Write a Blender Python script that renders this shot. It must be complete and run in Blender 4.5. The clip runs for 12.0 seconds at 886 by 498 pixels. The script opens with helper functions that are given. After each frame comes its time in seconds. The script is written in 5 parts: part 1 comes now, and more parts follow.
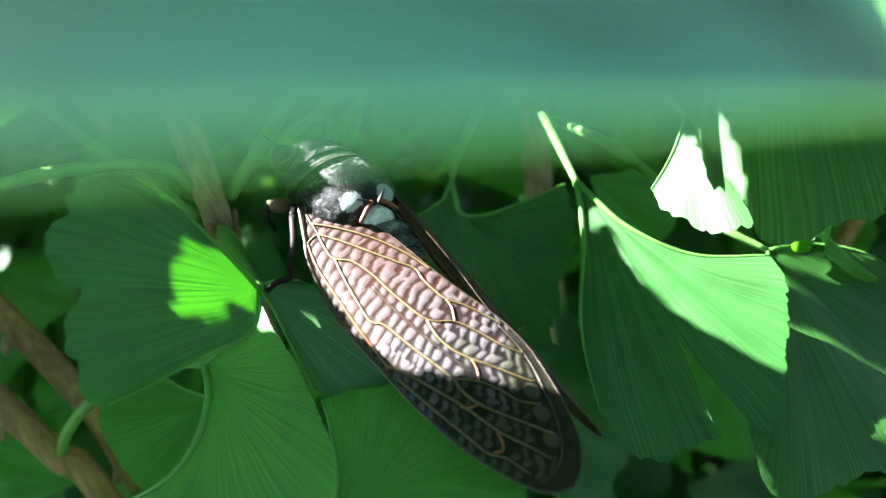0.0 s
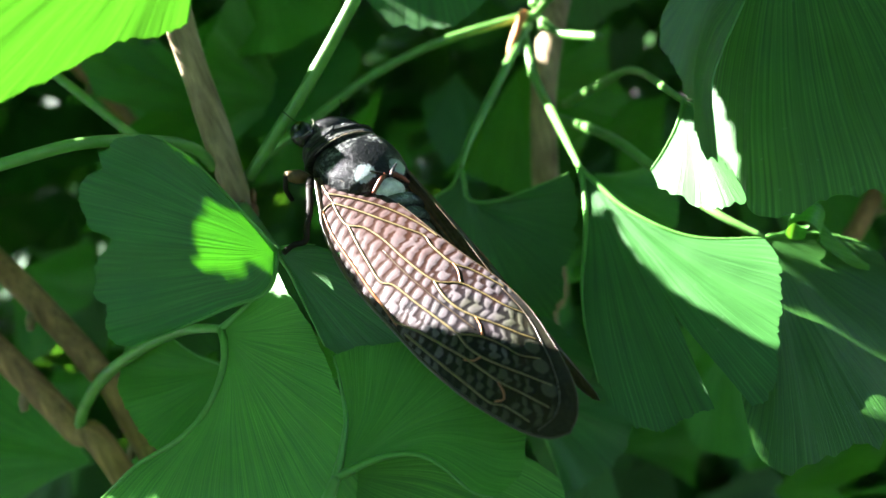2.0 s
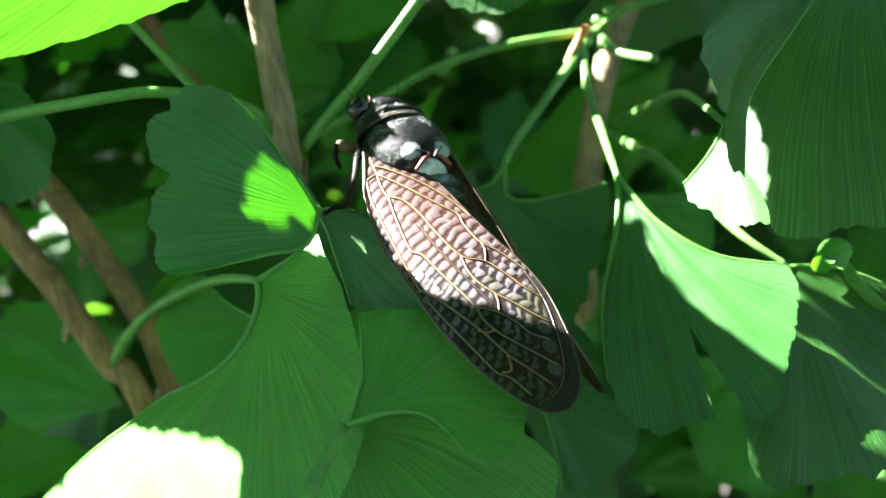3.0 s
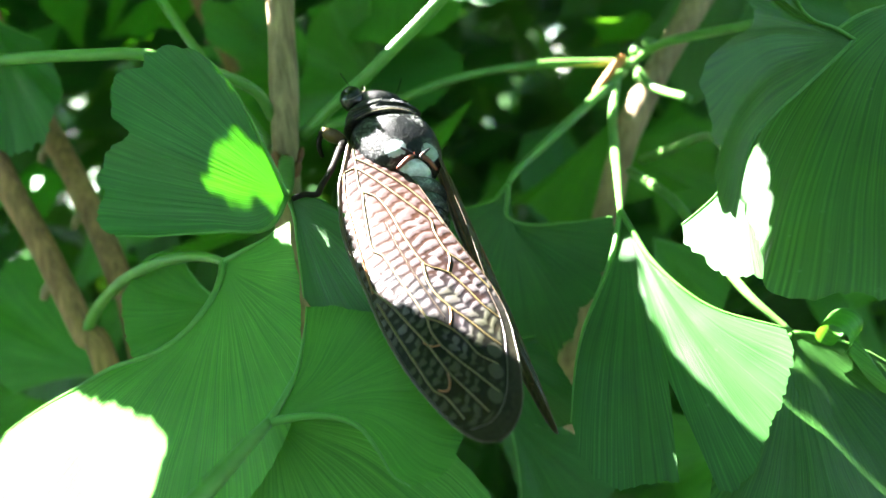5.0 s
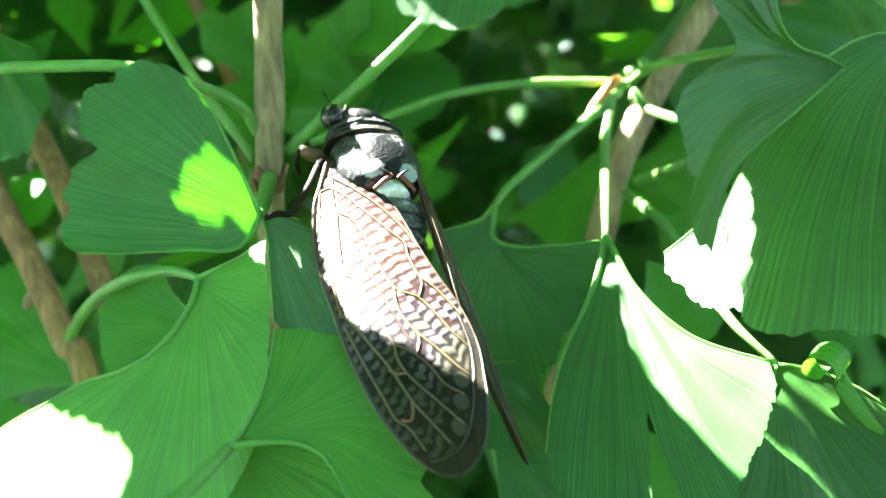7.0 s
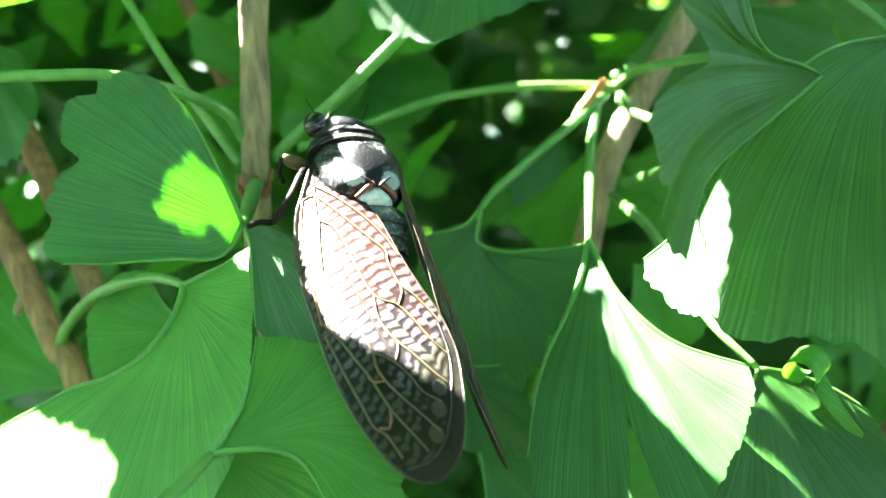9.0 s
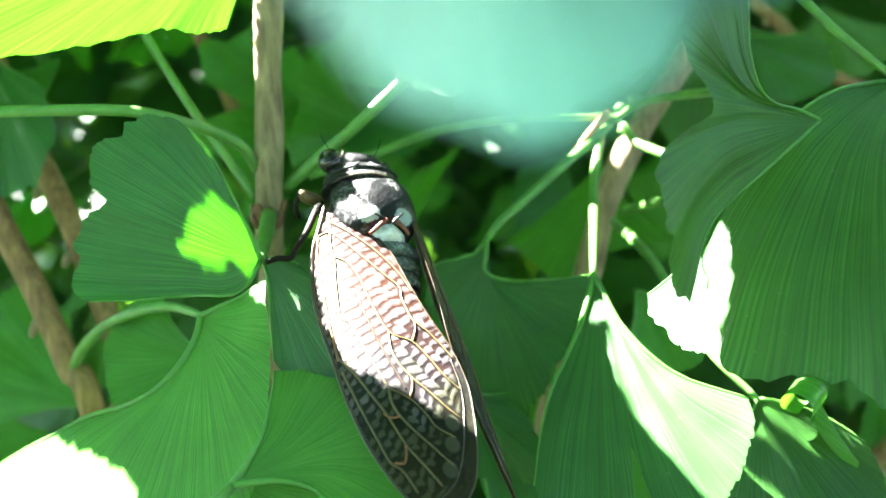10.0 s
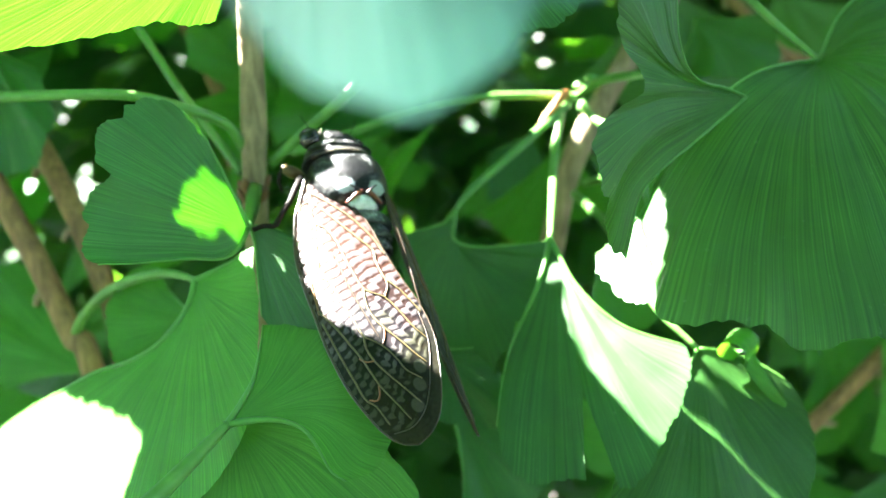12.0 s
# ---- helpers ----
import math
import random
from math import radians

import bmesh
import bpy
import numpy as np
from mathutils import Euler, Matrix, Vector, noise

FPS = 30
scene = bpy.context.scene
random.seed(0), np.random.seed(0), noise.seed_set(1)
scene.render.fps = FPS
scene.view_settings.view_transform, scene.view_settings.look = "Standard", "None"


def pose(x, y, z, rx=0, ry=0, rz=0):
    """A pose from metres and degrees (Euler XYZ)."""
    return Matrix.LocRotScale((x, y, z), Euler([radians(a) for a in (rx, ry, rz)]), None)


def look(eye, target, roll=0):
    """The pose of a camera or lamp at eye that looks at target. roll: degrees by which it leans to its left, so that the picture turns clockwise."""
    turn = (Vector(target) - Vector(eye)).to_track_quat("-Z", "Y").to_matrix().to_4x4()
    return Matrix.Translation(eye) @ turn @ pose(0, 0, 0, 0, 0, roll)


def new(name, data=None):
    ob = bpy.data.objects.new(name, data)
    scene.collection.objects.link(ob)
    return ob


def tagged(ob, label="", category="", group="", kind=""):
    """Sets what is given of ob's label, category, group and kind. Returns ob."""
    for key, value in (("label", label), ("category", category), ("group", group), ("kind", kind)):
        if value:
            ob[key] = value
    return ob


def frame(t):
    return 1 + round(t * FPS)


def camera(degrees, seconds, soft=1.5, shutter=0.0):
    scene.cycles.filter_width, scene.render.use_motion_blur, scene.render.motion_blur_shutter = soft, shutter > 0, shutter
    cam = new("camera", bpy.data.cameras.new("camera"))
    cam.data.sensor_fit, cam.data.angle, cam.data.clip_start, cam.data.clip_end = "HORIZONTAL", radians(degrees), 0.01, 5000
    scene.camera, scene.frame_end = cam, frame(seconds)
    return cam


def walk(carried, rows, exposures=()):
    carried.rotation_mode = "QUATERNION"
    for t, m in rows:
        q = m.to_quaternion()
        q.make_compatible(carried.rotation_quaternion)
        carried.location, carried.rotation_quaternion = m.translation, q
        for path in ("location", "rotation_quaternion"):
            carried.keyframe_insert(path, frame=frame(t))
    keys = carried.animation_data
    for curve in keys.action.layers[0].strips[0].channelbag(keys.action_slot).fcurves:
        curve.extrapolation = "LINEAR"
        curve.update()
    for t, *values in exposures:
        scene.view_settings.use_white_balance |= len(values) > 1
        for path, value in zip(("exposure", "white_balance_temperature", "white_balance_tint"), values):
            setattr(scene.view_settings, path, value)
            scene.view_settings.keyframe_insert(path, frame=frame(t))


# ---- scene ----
cam = camera(54.3, 12.0)
cam.data.dof.use_dof = True
cam.data.dof.focus_distance = 0.118
cam.data.dof.aperture_fstop = 18.0
METRES, EYE, TILT, LEAN, TURN = 0.087, 1.2, -20.0, 18.5, 0.0
ROWS = [
    (0.0, 0.0, 0.0, 0.0, 0.0, 0.0, -0.0),
    (0.5, -0.0146, -0.0449, -0.0061, 0.27, 0.21, -0.03),
    (1.0, -0.0243, -0.0531, -0.0435, 0.43, 1.1, 0.13),
    (1.5, 0.01, -0.0622, -0.0589, 0.36, 1.8, 0.2),
    (2.0, 0.0066, -0.0684, -0.0995, 0.71, 2.13, -1.13),
    (2.5, 0.0604, -0.131, -0.1312, 1.64, 2.75, -4.66),
    (3.0, 0.0393, -0.1388, -0.1689, 3.38, 3.26, -8.77),
    (5.0, 0.1742, -0.0401, -0.1674, 6.57, 4.55, -17.37),
    (5.5, 0.1963, -0.0236, -0.1582, 6.8, 4.58, -18.18),
    (6.0, 0.2019, -0.0234, -0.1569, 7.07, 4.63, -18.95),
    (6.5, 0.2201, -0.0193, -0.1298, 7.32, 4.78, -19.17),
    (7.0, 0.2203, -0.0106, -0.1242, 7.39, 4.85, -18.85),
    (9.0, 0.2461, -0.0223, -0.0983, 7.46, 4.56, -18.63),
    (9.5, 0.2392, -0.0607, -0.0839, 7.18, 4.78, -18.82),
    (10.0, 0.2136, -0.0781, -0.0626, 7.12, 5.0, -18.98),
    (10.5, 0.1914, -0.0487, -0.0816, 7.03, 4.82, -18.78),
    (11.0, 0.2123, -0.0588, -0.0705, 6.56, 4.62, -18.44),
    (11.5, 0.269, -0.074, -0.075, 6.16, 4.37, -18.27),
    (12.0, 0.274, -0.2391, -0.0923, 6.1, 4.07, -18.16),
]
EXPOSURES = [(0.0, 4.45, 5900, 9), (0.7, 4.45, 5950, 10), (1.5, 4.3, 6000, 12), (3.0, 4.6, 6150, 11), (5.0, 5.1, 6200, 11), (6.0, 5.45, 6200, 10), (7.0, 5.72, 6200, 10), (9.0, 5.68, 6200, 10), (12.0, 5.55, 6200, 9)]
walk(cam, [(t, pose(0, 0, EYE, TILT, LEAN, TURN) @ pose(METRES * x, METRES * y, METRES * z, 90 + pitch, roll, yaw)) for t, x, y, z, yaw, pitch, roll in ROWS], EXPOSURES)

# ---- light ----
SUN = Vector((-0.58, 0.18, 0.79)).normalized()   # the way to the sun


def daylight():
    world = bpy.data.worlds.new("sky")
    world.use_nodes = True
    scene.world = world
    nodes, links = world.node_tree.nodes, world.node_tree.links
    sky = nodes.new("ShaderNodeTexSky")
    sky.sky_type, sky.sun_disc = "NISHITA", False
    sky.sun_elevation = math.asin(SUN.z)
    sky.sun_rotation = math.atan2(SUN.x, SUN.y)
    sky.air_density, sky.dust_density = 0.8, 0.3
    links.new(sky.outputs[0], nodes["Background"].inputs[0])
    nodes["Background"].inputs[1].default_value = 0.05
    lamp = bpy.data.lights.new("sun", "SUN")
    lamp.energy, lamp.angle, lamp.color = 5.0, radians(0.42), (1.0, 0.95, 0.88)
    ob = new("sun", lamp)
    ob.matrix_world = look(SUN * 3 + Vector((0, 0, 1.2)), (0, 0, 1.2))


daylight()


# ---- materials ----
def material(name):
    m = bpy.data.materials.new(name)
    m.use_nodes = True
    t = m.node_tree
    return m, t.nodes, t.links, t.nodes["Principled BSDF"], t.nodes["Material Output"]


def node(nodes, kind, **values):
    n = nodes.new(kind)
    for k, v in values.items():
        n.inputs[k].default_value = v
    return n


def maths(nodes, links, op, a, b=None):
    n = nodes.new("ShaderNodeMath")
    n.operation = op
    for i, v in enumerate((a, b)):
        if v is None:
            continue
        if isinstance(v, (int, float)):
            n.inputs[i].default_value = v
        else:
            links.new(v, n.inputs[i])
    return n.outputs[0]


def ramp(nodes, links, source, stops):
    n = nodes.new("ShaderNodeValToRGB")
    while len(n.color_ramp.elements) < len(stops):
        n.color_ramp.elements.new(0.5)
    for e, (p, c) in zip(n.color_ramp.elements, stops):
        e.position, e.color = p, (*c, 1)
    links.new(source, n.inputs[0])
    return n.outputs[0]


def blend(nodes, links, fac, a, b, mode="MIX"):
    n = nodes.new("ShaderNodeMix")
    n.data_type, n.blend_type = "RGBA", mode
    for i, v in ((0, fac), (6, a), (7, b)):
        if isinstance(v, (int, float)):
            n.inputs[i].default_value = v
        elif isinstance(v, tuple):
            n.inputs[i].default_value = (*v, 1)
        else:
            links.new(v, n.inputs[i])
    return n.outputs[2]


def bump(nodes, links, height, strength, distance, bsdf):
    n = node(nodes, "ShaderNodeBump", Strength=strength, Distance=distance)
    links.new(height, n.inputs["Height"])
    links.new(n.outputs[0], bsdf.inputs["Normal"])
    return n.outputs[0]


def leaf_material(name, dark, light, through_colour, share, rough=0.42, gloss=0.6):
    """Ginkgo blade: fine forking veins that run out from the stalk, mottling, and light that passes through."""
    m, nodes, links, bsdf, out = material(name)
    uv = nodes.new("ShaderNodeUVMap")
    uv.uv_map = "fan"
    spread = nodes.new("ShaderNodeMapping")
    spread.inputs["Scale"].default_value = (185, 1.2, 1)
    links.new(uv.outputs[0], spread.inputs[0])
    veins = node(nodes, "ShaderNodeTexNoise", Scale=1.0, Detail=3.0, Roughness=0.55)
    veins.noise_dimensions = "2D"
    links.new(spread.outputs[0], veins.inputs["Vector"])
    coords = nodes.new("ShaderNodeTexCoord")
    blotch = node(nodes, "ShaderNodeTexNoise", Scale=90.0, Detail=4.0)
    links.new(coords.outputs["Object"], blotch.inputs["Vector"])
    speck = node(nodes, "ShaderNodeTexNoise", Scale=900.0, Detail=2.0)
    links.new(coords.outputs["Object"], speck.inputs["Vector"])
    info = nodes.new("ShaderNodeObjectInfo")
    streak = ramp(nodes, links, veins.outputs[0], [(0.27, (0, 0, 0)), (0.78, (1, 1, 1))])
    base = blend(nodes, links, streak, dark, light)
    wide = nodes.new("ShaderNodeMapping")
    wide.inputs["Scale"].default_value = (34, 0.5, 1)
    links.new(uv.outputs[0], wide.inputs[0])
    folds = node(nodes, "ShaderNodeTexNoise", Scale=1.0, Detail=2.0)
    folds.noise_dimensions = "2D"
    links.new(wide.outputs[0], folds.inputs["Vector"])
    base = blend(nodes, links, 0.9, base, ramp(nodes, links, folds.outputs[0], [(0.3, (0.88, 0.9, 0.86)), (0.7, (1.09, 1.07, 1.05))]), "MULTIPLY")
    ribs = ramp(nodes, links, veins.outputs[0], [(0.57, (0, 0, 0)), (0.63, (1, 1, 1)), (0.69, (0, 0, 0))])
    strong = ramp(nodes, links, blotch.outputs[0], [(0.42, (0.02, 0.02, 0.02)), (0.65, (0.42, 0.42, 0.42))])
    base = blend(nodes, links, maths(nodes, links, "MULTIPLY", ribs, strong), base, tuple(min(1.0, c * 1.9 + 0.02) for c in light))
    patch = ramp(nodes, links, blotch.outputs[0], [(0.3, (0.72, 0.75, 0.7)), (0.7, (1.15, 1.12, 1.2))])
    base = blend(nodes, links, 0.8, base, patch, "MULTIPLY")
    fleck = ramp(nodes, links, speck.outputs[0], [(0.70, (0, 0, 0)), (0.78, (1, 1, 1))])
    base = blend(nodes, links, maths(nodes, links, "MULTIPLY", fleck, 0.18), base, (0.25, 0.42, 0.22))
    tint = nodes.new("ShaderNodeHueSaturation")
    links.new(base, tint.inputs["Color"])
    links.new(maths(nodes, links, "ADD", maths(nodes, links, "MULTIPLY", info.outputs["Random"], 0.3), 0.85), tint.inputs["Value"])
    links.new(tint.outputs[0], bsdf.inputs["Base Color"])
    bsdf.inputs["Roughness"].default_value = rough
    bsdf.inputs["Specular IOR Level"].default_value = gloss
    relief = maths(nodes, links, "ADD", maths(nodes, links, "MULTIPLY", folds.outputs[0], 1.6), veins.outputs[0])
    normal = bump(nodes, links, relief, 0.27, 0.0003, bsdf)
    glow = nodes.new("ShaderNodeBsdfTranslucent")
    links.new(blend(nodes, links, streak, tuple(c * 0.28 for c in through_colour), through_colour), glow.inputs["Color"])
    links.new(normal, glow.inputs["Normal"])
    mix = nodes.new("ShaderNodeMixShader")
    mix.inputs[0].default_value = share
    links.new(bsdf.outputs[0], mix.inputs[1])
    links.new(glow.outputs[0], mix.inputs[2])
    links.new(mix.outputs[0], out.inputs[0])
    return m


def stalk_material(name, dark, light, share=0.15):
    m, nodes, links, bsdf, out = material(name)
    coords = nodes.new("ShaderNodeTexCoord")
    n = node(nodes, "ShaderNodeTexNoise", Scale=250.0, Detail=4.0)
    links.new(coords.outputs["Object"], n.inputs["Vector"])
    links.new(ramp(nodes, links, n.outputs[0], [(0.3, dark), (0.7, light)]), bsdf.inputs["Base Color"])
    bsdf.inputs["Roughness"].default_value = 0.4
    bump(nodes, links, n.outputs[0], 0.2, 0.0003, bsdf)
    glow = node(nodes, "ShaderNodeBsdfTranslucent", Color=(*light, 1))
    mix = nodes.new("ShaderNodeMixShader")
    mix.inputs[0].default_value = share
    links.new(bsdf.outputs[0], mix.inputs[1])
    links.new(glow.outputs[0], mix.inputs[2])
    links.new(mix.outputs[0], out.inputs[0])
    return m


def bark_material(name, dark, light):
    m, nodes, links, bsdf, out = material(name)
    coords = nodes.new("ShaderNodeTexCoord")
    stretch = nodes.new("ShaderNodeMapping")
    stretch.inputs["Scale"].default_value = (700, 700, 60)
    links.new(coords.outputs["Object"], stretch.inputs[0])
    fibre = node(nodes, "ShaderNodeTexNoise", Scale=1.0, Detail=5.0, Roughness=0.65)
    links.new(stretch.outputs[0], fibre.inputs["Vector"])
    stain = node(nodes, "ShaderNodeTexNoise", Scale=130.0, Detail=3.0)
    links.new(coords.outputs["Object"], stain.inputs["Vector"])
    colour = ramp(nodes, links, fibre.outputs[0], [(0.3, dark), (0.7, light)])
    colour = blend(nodes, links, 0.7, colour, ramp(nodes, links, stain.outputs[0], [(0.35, (0.5, 0.45, 0.4)), (0.65, (1.1, 1.1, 1.05))]), "MULTIPLY")
    links.new(colour, bsdf.inputs["Base Color"])
    bsdf.inputs["Roughness"].default_value = 0.75
    bump(nodes, links, fibre.outputs[0], 0.6, 0.0005, bsdf)
    return m


def chitin_material(name, dark, hair, share, rough=0.3, scale=1400.0, spots=(), gloss=0.45):
    """Black cuticle with a thin fleece of pale hairs; spots of white powder: x, y, half width, half length in metres."""
    m, nodes, links, bsdf, out = material(name)
    coords = nodes.new("ShaderNodeTexCoord")
    fine = node(nodes, "ShaderNodeTexNoise", Scale=scale, Detail=4.0, Roughness=0.7)
    links.new(coords.outputs["Object"], fine.inputs["Vector"])
    broad = node(nodes, "ShaderNodeTexNoise", Scale=260.0, Detail=2.0)
    links.new(coords.outputs["Object"], broad.inputs["Vector"])
    mask = maths(nodes, links, "MULTIPLY", ramp(nodes, links, fine.outputs[0], [(0.5, (0, 0, 0)), (0.57, (1, 1, 1))]),
                 ramp(nodes, links, broad.outputs[0], [(0.44, (0, 0, 0)), (0.64, (share, share, share))]))
    colour = blend(nodes, links, mask, dark, hair)
    split = nodes.new("ShaderNodeSeparateXYZ")
    links.new(coords.outputs["Object"], split.inputs[0])
    rough_edge = maths(nodes, links, "MULTIPLY", maths(nodes, links, "SUBTRACT", fine.outputs[0], 0.5), 2.4)
    for x, y, w, h in spots:
        dx = maths(nodes, links, "POWER", maths(nodes, links, "ABSOLUTE", maths(nodes, links, "DIVIDE", maths(nodes, links, "SUBTRACT", split.outputs["X"], x), w)), 2.0)
        dy = maths(nodes, links, "POWER", maths(nodes, links, "ABSOLUTE", maths(nodes, links, "DIVIDE", maths(nodes, links, "SUBTRACT", split.outputs["Y"], y), h)), 2.0)
        near = maths(nodes, links, "ADD", maths(nodes, links, "ADD", dx, dy), rough_edge)
        colour = blend(nodes, links, ramp(nodes, links, near, [(0.75, (1, 1, 1)), (1.0, (0, 0, 0))]), colour, (0.30, 0.35, 0.345))
    links.new(colour, bsdf.inputs["Base Color"])
    bsdf.inputs["Roughness"].default_value = rough
    bsdf.inputs["Specular IOR Level"].default_value = gloss
    bump(nodes, links, fine.outputs[0], 0.75, 0.0003, bsdf)
    return m


def plain_material(name, colour, rough=0.5, spread=0.25, scale=600.0, bumps=0.2, gloss=0.5):
    m, nodes, links, bsdf, out = material(name)
    coords = nodes.new("ShaderNodeTexCoord")
    n = node(nodes, "ShaderNodeTexNoise", Scale=scale, Detail=4.0)
    links.new(coords.outputs["Object"], n.inputs["Vector"])
    links.new(ramp(nodes, links, n.outputs[0], [(0.3, tuple(c * (1 - spread) for c in colour)), (0.7, tuple(min(1, c * (1 + spread)) for c in colour))]), bsdf.inputs["Base Color"])
    bsdf.inputs["Roughness"].default_value = rough
    bsdf.inputs["Specular IOR Level"].default_value = gloss
    bump(nodes, links, n.outputs[0], bumps, 0.0002, bsdf)
    return m


def wing_material():
    """Brown leathery membrane with paler blisters; the dark clouding towards the tip includes painted shade."""
    m, nodes, links, bsdf, out = material("wing_membrane")
    uv = nodes.new("ShaderNodeUVMap")
    uv.uv_map = "fan"
    split = nodes.new("ShaderNodeSeparateXYZ")
    links.new(uv.outputs[0], split.inputs[0])
    coords = nodes.new("ShaderNodeTexCoord")
    cloud = node(nodes, "ShaderNodeTexNoise", Scale=230.0, Detail=2.0)
    links.new(coords.outputs["Object"], cloud.inputs["Vector"])
    grain = node(nodes, "ShaderNodeTexNoise", Scale=2600.0, Detail=3.0)
    links.new(coords.outputs["Object"], grain.inputs["Vector"])
    along = maths(nodes, links, "ADD", split.outputs["Y"], maths(nodes, links, "MULTIPLY", maths(nodes, links, "SUBTRACT", cloud.outputs[0], 0.5), 0.55))
    brown = ramp(nodes, links, along, [(0.12, (0.0190, 0.0090, 0.0065)), (0.30, (0.0230, 0.0095, 0.0055)), (0.50, (0.0170, 0.0085, 0.0065)), (0.60, (0.0085, 0.0068, 0.0078)), (0.75, (0.0058, 0.0058, 0.0040)), (0.95, (0.0138, 0.0104, 0.0046))])
    pale = ramp(nodes, links, along, [(0.25, (0.064, 0.042, 0.039)), (0.58, (0.082, 0.070, 0.073)), (0.72, (0.040, 0.040, 0.027)), (0.95, (0.042, 0.040, 0.024))])
    blister = ramp(nodes, links, split.outputs["X"], [(0.15, (0, 0, 0)), (0.55, (1, 1, 1))])
    colour = blend(nodes, links, blister, brown, pale)
    links.new(blend(nodes, links, 0.35, colour, ramp(nodes, links, grain.outputs[0], [(0.3, (0.7, 0.68, 0.66)), (0.7, (1.2, 1.2, 1.2))]), "MULTIPLY"), bsdf.inputs["Base Color"])
    bsdf.inputs["Roughness"].default_value = 0.4
    bsdf.inputs["Specular IOR Level"].default_value = 0.12
    bump(nodes, links, grain.outputs[0], 0.15, 0.0001, bsdf)
    return m


LEAF = leaf_material("ginkgo_blade", (0.023, 0.102, 0.015), (0.038, 0.142, 0.027), (0.06, 0.32, 0.004), 0.30, 0.48, 0.55)
LEAF_YOUNG = leaf_material("ginkgo_blade_young", (0.044, 0.190, 0.014), (0.078, 0.262, 0.026), (0.20, 0.60, 0.02), 0.34, 0.52, 0.45)
LEAF_FAR = leaf_material("ginkgo_blade_deep", (0.022, 0.092, 0.012), (0.034, 0.120, 0.017), (0.16, 0.44, 0.02), 0.28, 0.5, 0.4)
LEAF_THIN = leaf_material("ginkgo_blade_thin", (0.014, 0.068, 0.009), (0.024, 0.094, 0.013), (0.066, 0.25, 0.009), 0.26, 0.6, 0.5)
# underside of the nearest leaf, with skylight put into its colour as teal
LEAF_UNDER_SKY = leaf_material("ginkgo_underside_sky_tint", (0.014, 0.080, 0.056), (0.021, 0.112, 0.084), (0.04, 0.21, 0.09), 0.25, 0.5, 0.5)
MARGIN = stalk_material("leaf_edge", (0.07, 0.24, 0.03), (0.13, 0.33, 0.065), 0.25)
STALK = stalk_material("leaf_stalk", (0.065, 0.19, 0.032), (0.13, 0.30, 0.06))
BARK = bark_material("grey_brown_bark", (0.13, 0.09, 0.045), (0.38, 0.29, 0.16))
BARK_BROWN = bark_material("brown_bark", (0.12, 0.066, 0.024), (0.36, 0.21, 0.085))
BRACT = plain_material("brown_bud_scale", (0.15, 0.065, 0.03), 0.7)
ORANGE = plain_material("orange_scale", (0.55, 0.20, 0.06), 0.6)
SOIL = plain_material("leaf_litter", (0.03, 0.024, 0.016), 0.9, 0.5, 8.0)
CHITIN = chitin_material("black_cuticle", (0.003, 0.0034, 0.0038), (0.12, 0.122, 0.105), 0.8, 0.4, 1800.0, gloss=0.28)
THORAX = chitin_material("spotted_cuticle", (0.003, 0.0034, 0.0038), (0.20, 0.21, 0.195), 0.9, 0.36, 1700.0, gloss=0.22, spots=((-0.0029, -0.0010, 0.0015, 0.0014), (0.0027, -0.0014, 0.0017, 0.0013)))
BELLY = chitin_material("dark_abdomen", (0.07, 0.082, 0.074), (0.42, 0.48, 0.43), 0.85, 0.4, 1500.0)
WAX = plain_material("white_powder", (0.58, 0.60, 0.58), 0.8, 0.25, 1500.0, 0.6)
RIDGE = plain_material("tan_ridge", (0.16, 0.13, 0.085), 0.6, 0.4, 2500.0, 0.4)
RUST = plain_material("rusty_cuticle", (0.1584, 0.0396, 0.0216), 0.4)
EYE_MAT = plain_material("eye_gloss", (0.004, 0.004, 0.004), 0.2, 0.1)
LEG = plain_material("brown_leg", (0.007, 0.0045, 0.0025), 0.6, 0.5, gloss=0.15)
LEG_PALE = plain_material("tan_leg", (0.11, 0.075, 0.032), 0.35, 0.4, gloss=0.2)
MEMBRANE = wing_material()
VEIN = plain_material("yellow_vein", (0.085, 0.062, 0.017), 0.45, 0.3)
VEIN_ORANGE = plain_material("orange_vein", (0.1872, 0.0648, 0.0180), 0.35, 0.3)
COSTA = plain_material("brown_costa", (0.0324, 0.0202, 0.0101), 0.3, 0.5)


# ---- mesh helpers ----
def part(name, bm, mat, parent=None, label="", m=None):
    data = bpy.data.meshes.new(name)
    bm.to_mesh(data)
    bm.free()
    data.materials.append(mat)
    for p in data.polygons:
        p.use_smooth = True
    ob = new(name, data)
    if parent:
        ob.parent = parent
    if m is not None:
        ob.matrix_basis = m
    return tagged(ob, label)


def frame_of(origin, x, y, z):
    m = Matrix((x, y, z)).transposed().to_4x4()
    m.translation = origin
    return m


def smooth_path(points, steps):
    """Points on a soft curve through the given ones."""
    pts = [Vector(p) for p in points]
    pts = [2 * pts[0] - pts[1], *pts, 2 * pts[-1] - pts[-2]]
    made = []
    for a, b, c, d in zip(pts, pts[1:], pts[2:], pts[3:]):
        for k in range(steps):
            t = k / steps
            made.append(0.5 * (2 * b + (c - a) * t + (2 * a - 5 * b + 4 * c - d) * t * t + (3 * b - a - 3 * c + d) * t ** 3))
    return made + [pts[-2]]


